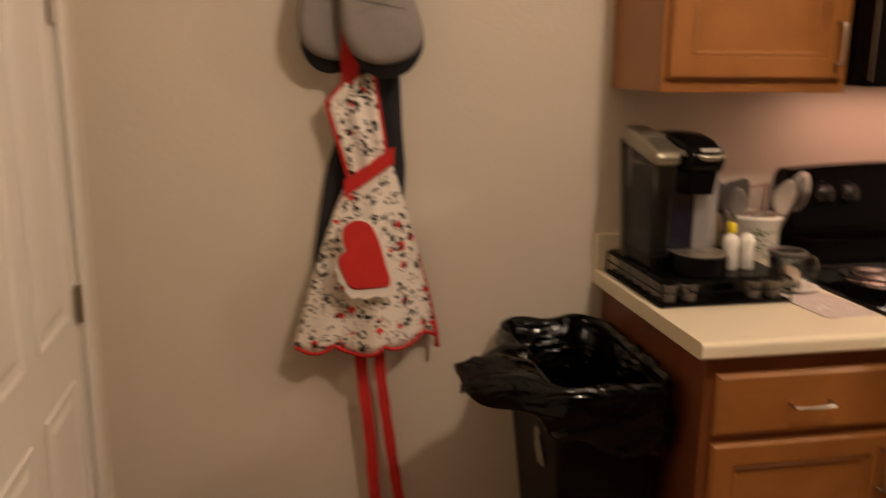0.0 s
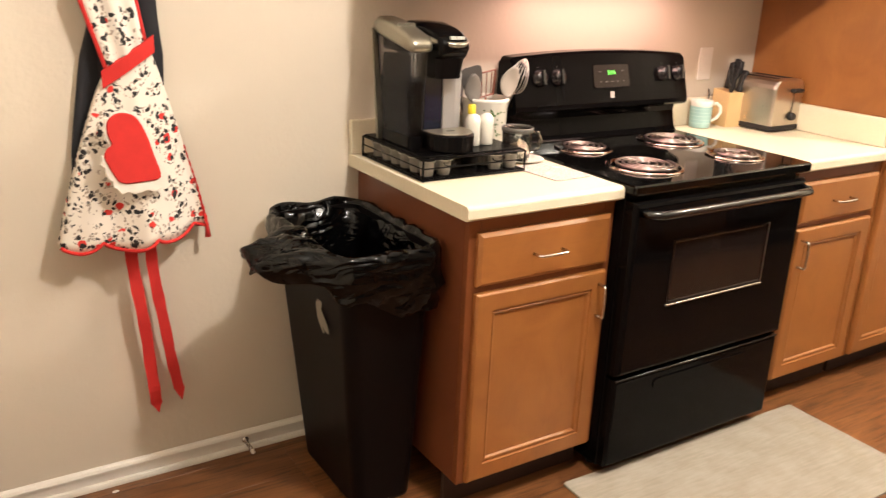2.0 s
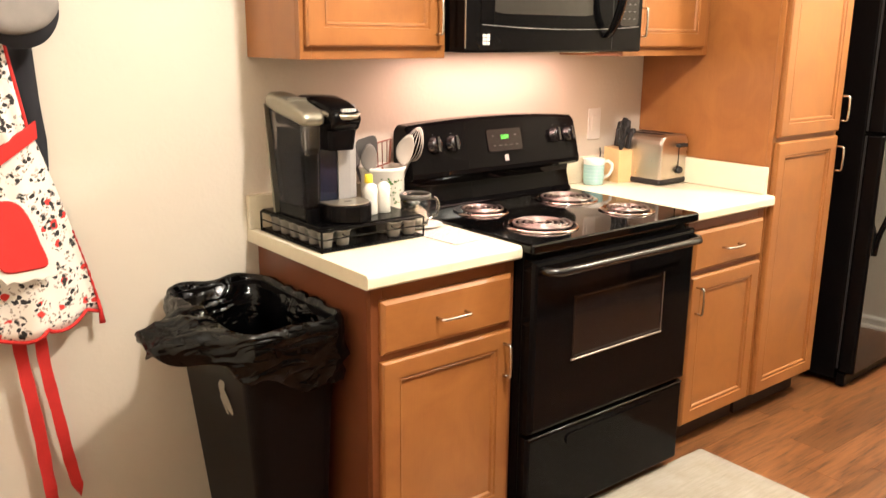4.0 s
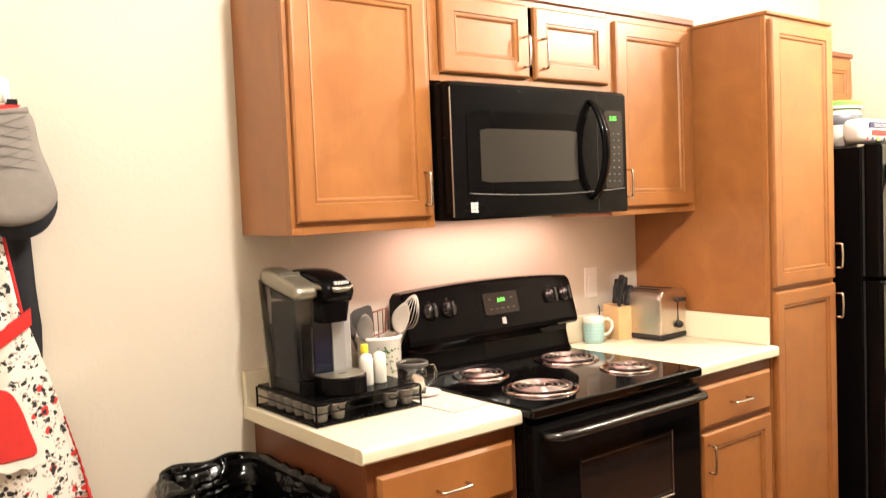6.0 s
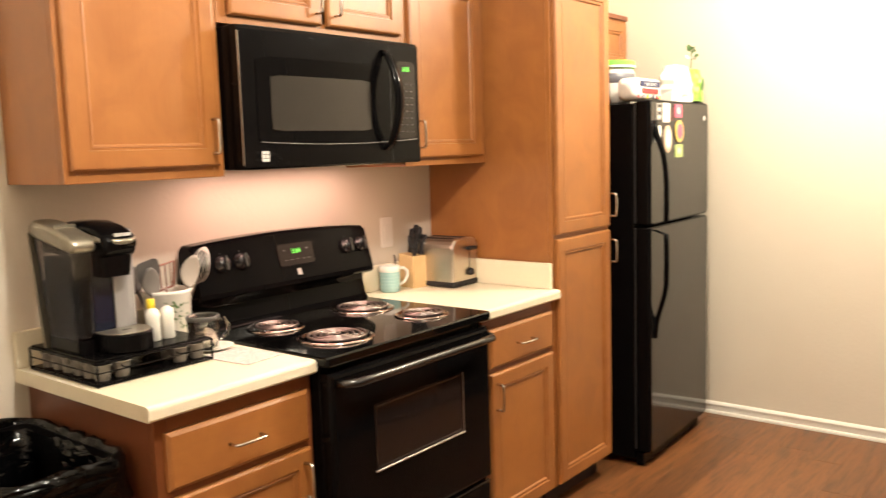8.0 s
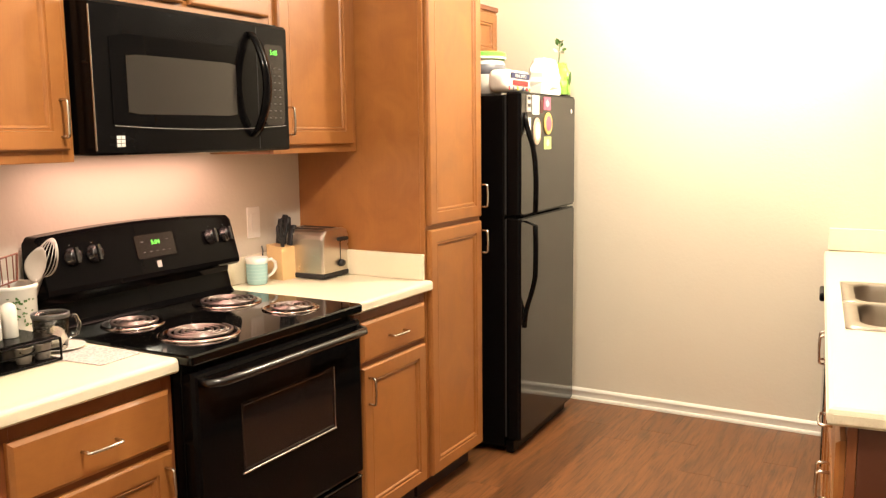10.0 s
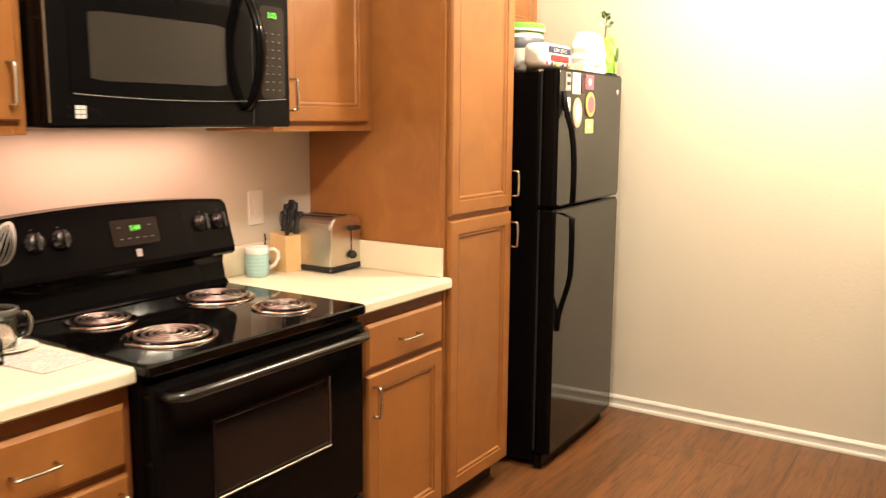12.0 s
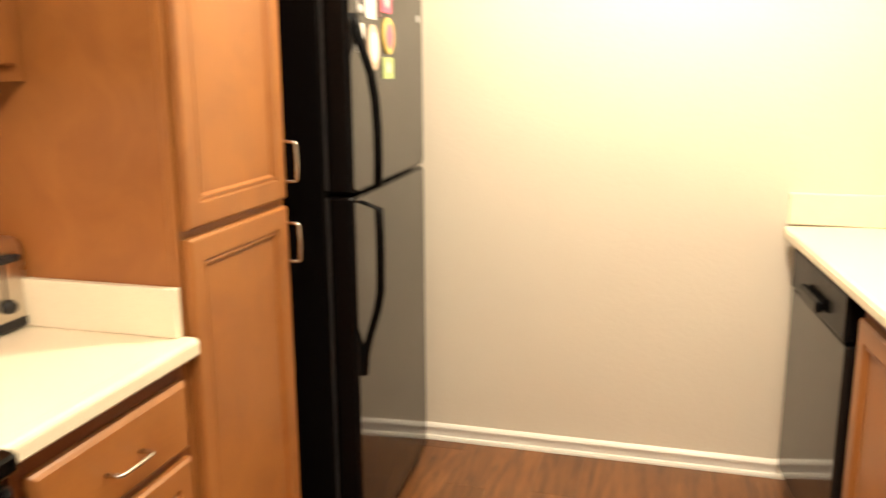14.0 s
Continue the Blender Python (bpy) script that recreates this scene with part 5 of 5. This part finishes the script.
for x, y, what in ((-0.272, -0.303, "salt_shaker"), (-0.228, -0.303, "pepper_shaker")):
    s_ = thing(what, "small plain white shaker on the black drawer top", "shaker", (x, y, TZ + 0.0662), group="shakers")
    s_.scale = (1.14, 1.14, 1.12)
    part("body", lathe([(0.016, 0), (0.0175, 0.002), (0.0165, 0.05), (0.0175, 0.06), (0.014, 0.074), (0.006, 0.079), (0.001, 0.08)], 22), CERAMIC, s_, smooth=True)
bt = thing("bottle", "small white bottle with a yellow cap behind the shakers", "bottle", (-0.226, -0.222, TZ + 0.0662))
part("body", lathe([(0.016, 0), (0.017, 0.003), (0.017, 0.056), (0.010, 0.068), (0.010, 0.074)], 20), CERAMIC, bt, smooth=True)
part("cap", lathe([(0.012, 0.0745), (0.0125, 0.076), (0.0115, 0.098), (0.010, 0.100)], 18), YELLOW, bt, "yellow cap", smooth=True)

pl = thing("saucer", "small white saucer on the cream worktop under the glass mug", "plate", (-0.080, -0.290, 0.9143))
part("dish", lathe([(0.03, 0), (0.032, 0.003), (0.052, 0.009), (0.054, 0.011), (0.050, 0.0105), (0.032, 0.005), (0.001, 0.0045)], 32), CERAMIC, pl, smooth=True)
pl.scale = (1.2, 1.2, 1)
gm = thing("glass_mug", "clear glass mug with a dark rim, standing on a saucer", "mug", (-0.104, -0.29, 0.9195))
gm.scale = (1.18, 1.18, 1.15)
part("glass", lathe([(0.028, 0), (0.033, 0.004), (0.037, 0.03), (0.039, 0.085), (0.0365, 0.085), (0.0345, 0.03), (0.03, 0.008), (0.001, 0.007)], 32), GLASS, gm, "clear ribbed glass", smooth=True)
part("sleeve", lathe([(0.0385, 0.076), (0.0402, 0.077), (0.0405, 0.086), (0.0375, 0.088), (0.0365, 0.078)], 32, cap0=False, cap1=False), DARK_PLASTIC, gm, "dark rim", smooth=True)
part("filter", lathe([(0.001, 0.012), (0.030, 0.012), (0.0340, 0.075), (0.0325, 0.075)], 28, cap1=False), CHROME, gm, "steel filter inside", smooth=True)
part("handle", tube([(0.036, 0, 0.072), (0.055, 0, 0.072), (0.062, 0, 0.052), (0.056, 0, 0.03), (0.035, 0, 0.022)], 0.0045, 8), GLASS, gm, "glass handle", smooth=True).matrix_local = pose(0, 0, 0, 0, 0, -20)


def pad_mat():
    m = mat("patterned_paper", (0.6, 0.55, 0.47), 0.7)
    v = coords(m, (1, 1, 0.1), False)
    t = m.node_tree.nodes.new("ShaderNodeTexVoronoi")
    t.feature = "DISTANCE_TO_EDGE"
    t.inputs["Scale"].default_value = 85
    link(m, v, t.inputs["Vector"])
    into(m, ramp(m, t.outputs["Distance"], [(0.06, (0.6, 0.55, 0.5)), (0.14, (0.40, 0.33, 0.32))]), "Base Color")
    return m


pd_ = thing("trivet", "thin pale patterned trivet on the cream worktop beside the range", "trivet")
pd_.matrix_world = pose(-0.083, -0.435, 0.9143, 0, 0, 5)
part("sheet", slab(rounded(-0.071, 0.068, -0.095, 0.095, 0.012, 4), 0, 0.003, 0.001), pad_mat(), pd_)

# ---- right-hand worktop ----
mg = thing("mug", "teal glazed mug with white rim and handle, on the cream worktop", "mug", (0.934, -0.075, 0.9143))
mm = part("body", lathe([(0.030, 0), (0.033, 0.003), (0.0345, 0.02), (0.036, 0.075)], 32, cap1=False), TEAL, mg, "teal ribbed body", smooth=True)
for z in (0.018, 0.03, 0.042, 0.054, 0.066):
    part("rib", tube([((0.0347 + z * 0.012) * math.cos(q), (0.0347 + z * 0.012) * math.sin(q), z) for q in [2 * math.pi * j / 30 for j in range(30)]], 0.0012, 4, closed=True), TEAL_PALE, mg)
part("rim", lathe([(0.036, 0.0752), (0.0375, 0.094), (0.0355, 0.095), (0.0335, 0.09), (0.031, 0.012), (0.001, 0.01)], 32, cap0=False, cap1=False), CERAMIC, mg, "cream rim and inside", smooth=True)
part("handle", tube([(0.034, 0, 0.080), (0.052, 0, 0.084), (0.066, 0, 0.072), (0.068, 0, 0.052), (0.056, 0, 0.032), (0.035, 0, 0.022)], 0.006, 10), CERAMIC, mg, "cream handle", smooth=True).matrix_local = pose(0, 0, 0, 0, 0, -25)

mg.scale = (1.15, 1.15, 1.09)

kb = thing("knife_block", "pale beech knife block with black-handled knives and scissors", "knife block")
kb.matrix_world = pose(1.082, -0.078, 0.9143, 0, 0, -8)
part("block", loft(bmesh.new(), [[(x, -0.045, 0), (x, 0.045, 0), (x, 0.046, 0.138), (x, -0.044, 0.130)] for x in (-0.042, 0.042)]), KNIFE_WOOD, kb)
ck = part("knife_handle", slab(rounded(-0.010, 0.010, -0.024, 0.024, 0.008, 4), 0, 0.115, 0.005), BLACK_RUBBER, kb, "broad black knife handle")
ck.matrix_local = pose(0.030, 0.012, 0.128, -8, 10, 0)
for i, (x, y, h) in enumerate(((0.010, 0.032, 0.10), (0.026, 0.034, 0.115), (0.012, 0.006, 0.085), (0.030, -0.022, 0.08), (0.016, -0.026, 0.066))):
    zz = 0.132 + (y + 0.038) * 0.07
    h_ = part("knife_handle", slab(rounded(-0.0075, 0.0075, -0.012, 0.012, 0.005, 3), 0, h, 0.003), BLACK_RUBBER, kb, "black knife handle")
    h_.matrix_local = pose(x, y, zz, -4 + 2 * (i % 3), 13 + 2 * (i % 2), 0)
    for q in (0.3, 0.7):
        part("rivet", lathe([(0.001, 0), (0.0022, 0), (0.0022, 0.001)], 8), NICKEL, h_).matrix_local = pose(0.0, -0.012, h * q, 90)
sc = new("scissors")
sc.parent = kb
tagged(sc, "black-handled kitchen scissors")
sc.matrix_local = pose(-0.022, -0.030, 0.125, -4, -8, 30)
sc.scale = (1.2, 1.2, 1.3)
for s in (-1, 1):
    part("finger_loop", tube([(s * 0.018 + 0.014 * math.cos(q), 0, 0.052 + 0.022 * math.sin(q)) for q in [2 * math.pi * j / 18 for j in range(18)]], 0.004, 6, closed=True), BLACK_RUBBER, sc, smooth=True)
    part("shank", tube([(s * 0.010, 0, 0.034), (s * 0.002, 0, -0.005)], 0.0045, 6), BLACK_RUBBER, sc)

to = thing("toaster", "brushed steel two-slot toaster with a black base, on the cream worktop", "toaster")
to.matrix_world = pose(1.191, -0.147, 0.9143, 0, 0, 2)
to.scale = (1.17, 1.04, 1.07)


def toaster():
    hw, l0, l1 = 0.076, -0.11, 0.105
    part("base", slab(rounded(-hw - 0.002, hw + 0.002, l0 - 0.004, l1 + 0.002, 0.014, 4), 0.004, 0.022, 0.003), BLACK_RUBBER, to, "black plastic base")
    for x in (-0.055, 0.055):
        for y in (-0.085, 0.08):
            part("foot", lathe([(0.008, 0), (0.009, 0.004)], 10, (x, y, 0)), BLACK_RUBBER, to)
    prof_ = [(-hw, 0.0225), (-hw, 0.150)] + [(-hw + 0.026 + 0.026 * math.cos(radians(a_)), 0.150 + 0.032 * math.sin(radians(a_))) for a_ in (155, 130, 108, 90)]
    prof_ += [(-p[0], p[1]) for p in reversed(prof_)]
    rings = []
    for y, s in ((l0, 0.94), (l0 + 0.004, 0.98), (l0 + 0.012, 1.0), (l1 - 0.012, 1.0), (l1 - 0.004, 0.98), (l1, 0.94)):
        rings.append([(x * s, y, 0.0225 + (z - 0.0225) * (0.5 + s / 2)) for x, z in prof_])
    part("shell", loft(bmesh.new(), rings), STEEL, to, "brushed steel shell", smooth=False)
    for x in (-0.03, 0.03):
        part("slot", boxes((x - 0.015, x + 0.015, l0 + 0.035, l1 - 0.03, 0.1815, 0.1835), bevel=0.0008), BLACK_RUBBER, to, "dark bread slot")
    part("lever_slot", boxes((0.020, 0.024, l0 - 0.0015, l0 + 0.001, 0.05, 0.15)), BLACK_RUBBER, to)
    part("lever", boxes((-0.002, 0.046, l0 - 0.024, l0 - 0.002, 0.138, 0.150), bevel=0.003), BLACK_RUBBER, to, "black lever")
    dl = part("dial", lathe([(0.014, 0), (0.014, 0.008), (0.010, 0.016), (0.001, 0.017)], 20), BLACK_RUBBER, to, "black browning dial", smooth=True)
    dl.matrix_local = pose(0.022, l0 - 0.001, 0.052, 90)


toaster()
cord = thing("power_cord", "thin black power cord behind the mug and knife block", "cord")
part("cable", tube([(1.036, -0.012, 1.045), (1.022, -0.03, 1.03), (1.012, -0.035, 1.005), (1.03, -0.03, 0.97), (1.045, -0.025, 0.94), (1.07, -0.024, 0.919), (1.11, -0.026, 0.918)], 0.003, 6), BLACK_RUBBER, cord, smooth=True)
out_ = thing("outlet", "white rectangular outlet cover on the wall above the worktop", "outlet", (1.004, 0, 1.143))
part("cover", plate(rounded(-0.036, 0.036, -0.062, 0.062, 0.005, 3), 0, -0.006, 0.003), PLASTIC_WHITE, out_)
part("paddle", plate(rounded(-0.017, 0.017, -0.034, 0.034, 0.003, 3), -0.0062, -0.0085, 0.0012), PLASTIC_WHITE, out_)

# ---- on the refrigerator ----
FZ = 1.6592
jar = thing("snack_tub", "clear plastic tub with a green lid on top of the refrigerator", "tub", (2.12, -0.44, FZ))
jar.scale = (1.08, 1.08, 1.08)
part("tub", lathe([(0.085, 0), (0.09, 0.006), (0.105, 0.06), (0.105, 0.13), (0.095, 0.15)], 32), mat("milky_plastic", (0.66, 0.63, 0.58), 0.3), jar, smooth=True)
part("label_band", lathe([(0.1055, 0.085), (0.1065, 0.086), (0.1065, 0.125), (0.1055, 0.126)], 32, cap0=False, cap1=False), mat("slate_label", (0.10, 0.10, 0.12), 0.4), jar, "dark paper band", smooth=True)
part("lid", lathe([(0.098, 0.1505), (0.108, 0.153), (0.108, 0.176), (0.10, 0.181), (0.001, 0.182)], 32), GREEN, jar, "green screw lid", smooth=False)
part("lid_rim", lathe([(0.1085, 0.150), (0.110, 0.152), (0.110, 0.158), (0.1085, 0.160)], 32, cap0=False, cap1=False), PLASTIC_WHITE, jar)

bread = thing("bread_bag", "upside-down bagged white loaf with printed wrapper on the refrigerator", "bread")
bread.matrix_world = pose(2.03, -0.625, FZ, 0, 0, 2)
bread.scale = (0.88, 1.0, 1.0)
rings = []
for i in range(15):
    t = i / 14
    s = 0.55 + 0.45 * min(1, min(t, 1 - t) * 9) - 0.02 * math.sin(t * 22)
    rings.append([(-0.15 + 0.34 * t, 0.055 * s * math.copysign(abs(math.cos(q)) ** 0.5, math.cos(q)), 0.052 + 0.05 * s * math.copysign(abs(math.sin(q)) ** 0.55, math.sin(q))) for q in [2 * math.pi * j / 24 for j in range(24)]])
part("loaf", loft(bmesh.new(), rings), PAPER, bread, "white wrapped loaf", smooth=True)
part("name_band", boxes((-0.11, 0.13, -0.0575, -0.055, 0.062, 0.087)), BLUE_INK, bread, "navy band with white letters")
add_text("band_text", "CLASSIC WHITE", 0.021, PAPER, bread, pose(0.01, -0.0578, 0.0745, 90, 180, 0))
part("red_bar", boxes((-0.09, 0.11, -0.0575, -0.055, 0.032, 0.054)), RED_INK, bread, "plain red lettering bar")
for x, m_ in ((-0.13, RED_INK), (-0.075, BLUE_INK), (-0.02, YELLOW), (0.05, BLUE_INK), (0.10, RED_INK), (0.14, YELLOW)):
    part("printed_dot", lathe([(0.001, 0), (0.009, 0), (0.009, 0.0012)], 12), m_, bread).matrix_local = pose(x, -0.0545, 0.018, 90)


def crumpled(name, label, cat, x0, x1, y0, y1, h, seed, material, parent_at):
    b_ = thing(name, label, cat, parent_at)
    r_ = random.Random(seed)
    base = rounded(x0, x1, y0, y1, 0.03, 5)
    rings = []
    for k in range(9):
        t = k / 8
        ring = []
        for i, (x, y) in enumerate(base):
            s = 1 - 0.35 * t ** 3
            ring.append((x * s + r_.uniform(-0.006, 0.006), y * s + r_.uniform(-0.006, 0.006), h * t + r_.uniform(-0.004, 0.004) * (0 < k)))
        rings.append(ring)
    part("bag", loft(bmesh.new(), rings), material, b_, smooth=False)
    return b_


wbag = crumpled("paper_bag", "crumpled white bag with green print on the refrigerator", "bag", -0.10, 0.09, -0.06, 0.06, 0.185, 5, PAPER, (2.505, -0.60, FZ))
gb = crumpled("green_packet", "crinkled bright green packet standing on the refrigerator", "packet", -0.018, 0.018, -0.045, 0.045, 0.17, 8, mat("lime_film", (0.35, 0.6, 0.12), 0.3), (2.622, -0.64, FZ))
part("leaf_print", plate(smooth_loop([(-0.006, 0.06), (0.018, 0.09), (0.01, 0.13), (-0.012, 0.1)], 3), -0.049, -0.051, 0.0005), LEAF, gb)
plush = thing("artificial_plant", "small white and green artificial sprig above the packets", "plant", (2.635, -0.61, FZ + 0.035))
part("stem", tube([(0, 0, -0.035), (0.004, -0.01, 0.12), (0.0, -0.02, 0.25)], 0.003, 6), LEAF, plush)
rr_ = random.Random(9)
for i in range(16):
    lf = bmesh.new()
    L_, w_ = rr_.uniform(0.03, 0.045), rr_.uniform(0.008, 0.013)
    loft(lf, [[(0, -0.0006, 0), (0, 0.0006, 0)], [(-w_, 0, L_ * 0.5), (w_, 0.003, L_ * 0.5)], [(-0.001, 0.004, L_), (0.001, 0.004, L_)]], False, False, False)
    part("leaf", lf, LEAF if i % 3 else PAPER, plush).matrix_local = pose(rr_.uniform(-0.012, 0.012), -0.02 + rr_.uniform(-0.012, 0.012), 0.19 + 0.06 * rr_.random(), rr_.uniform(-80, 80), rr_.uniform(-70, 70), rr_.uniform(0, 360))

door_cards = [("photo_magnet", "patterned black and white photo strip on the black freezer door", 2.028, 2.082, 1.573, 1.646, mat("photo_print", (0.32, 0.29, 0.26), 0.4)),
         ("note", "plain white note held on the black freezer door", 2.100, 2.185, 1.562, 1.648, PAPER),
         ("magnet", "pink printed magnet on the black freezer door", 2.245, 2.335, 1.585, 1.645, PINK),
         ("note", "small white card on the black freezer door", 2.012, 2.078, 1.475, 1.548, PAPER),
         ("magnet", "lime green square magnet on the black freezer door", 2.250, 2.345, 1.402, 1.462, mat("pale_lime", (0.45, 0.55, 0.2), 0.5))]
DYF = -0.7408
for nm, lb, x0, x1, z0, z1, m_ in door_cards:
    t_ = thing(nm, lb, "magnet" if nm != "note" else "note", group="magnets and cards on the freezer door")
    t_.matrix_world = FRIDGE @ pose((x0 + x1) / 2 - 1.965, DYF, (z0 + z1) / 2)
    part("card", plate(rounded(-(x1 - x0) / 2, (x1 - x0) / 2, -(z1 - z0) / 2, (z1 - z0) / 2, 0.004, 2), 0, -0.003, 0.0006), m_, t_)
    if nm == "photo_magnet":
        for k_ in range(4):
            part("panel", boxes((-0.018 + 0.004 * (k_ % 2), 0.018, -0.0036, -0.003, -0.030 + 0.016 * k_, -0.018 + 0.016 * k_)), BLACK_RUBBER if k_ % 2 else PALE_PRINT, t_)
    if nm == "magnet":
        part("detail", plate(smooth_loop([(0.0, 0.018), (0.02, 0.0), (0.0, -0.016), (-0.022, 0.0)], 3), -0.003, -0.004, 0.0004), PALE_PRINT, t_)
ov = thing("magnet", "oval wooden-toned magnet on the black freezer door", "magnet", group="magnets and cards on the freezer door")
ov.matrix_world = FRIDGE @ pose(0.190, DYF, 1.487)
part("disc", plate([(0.048 * math.cos(q), 0.062 * math.sin(q)) for q in [2 * math.pi * j / 26 for j in range(26)]], 0, -0.006, 0.002), mat("tan_print", (0.55, 0.4, 0.28), 0.4), ov)
part("inlay", plate([(0.030 * math.cos(q), 0.042 * math.sin(q)) for q in [2 * math.pi * j / 26 for j in range(26)]], -0.006, -0.0075, 0.0008), PAPER, ov)
rd = thing("magnet", "round yellow-rimmed magnet on the black freezer door", "magnet", group="magnets and cards on the freezer door")
rd.matrix_world = FRIDGE @ pose(0.335, DYF, 1.522)
part("disc", plate([(0.052 * math.cos(q), 0.052 * math.sin(q)) for q in [2 * math.pi * j / 26 for j in range(26)]], 0, -0.006, 0.002), mat("gold_print", (0.65, 0.48, 0.12), 0.4), rd)
part("centre", plate([(0.036 * math.cos(q), 0.036 * math.sin(q)) for q in [2 * math.pi * j / 26 for j in range(26)]], -0.006, -0.0075, 0.0008), PINK, rd)
dk = thing("magnet", "small dark square magnet on the black freezer door", "magnet", group="magnets and cards on the freezer door")
dk.matrix_world = FRIDGE @ pose(0.249, DYF, 1.600)
part("card", plate(rounded(-0.02, 0.02, -0.03, 0.03, 0.003, 2), 0, -0.004, 0.001), mat("maroon_print", (0.08, 0.015, 0.015), 0.4), dk)


# ---- floor planks ----
def planks():
    rng = random.Random(4)
    wid, ln = 0.152, 1.22
    bm = box(bmesh.new(), 0.0004, ln - 0.0004, 0.0004, wid - 0.0004, -0.0035, 0.0, 0.0004)
    me = bpy.data.meshes.new("plank")
    bm.to_mesh(me)
    bm.free()
    me.materials.append(PLANK)
    y = YS
    while y < 0.01:
        x = XW - rng.uniform(0.1, 1.1)
        while x < XE:
            ob = new("plank", me)
            ob.parent = floor
            ob.matrix_world = pose(x, y, 0)
            x += ln
        y += wid


planks()
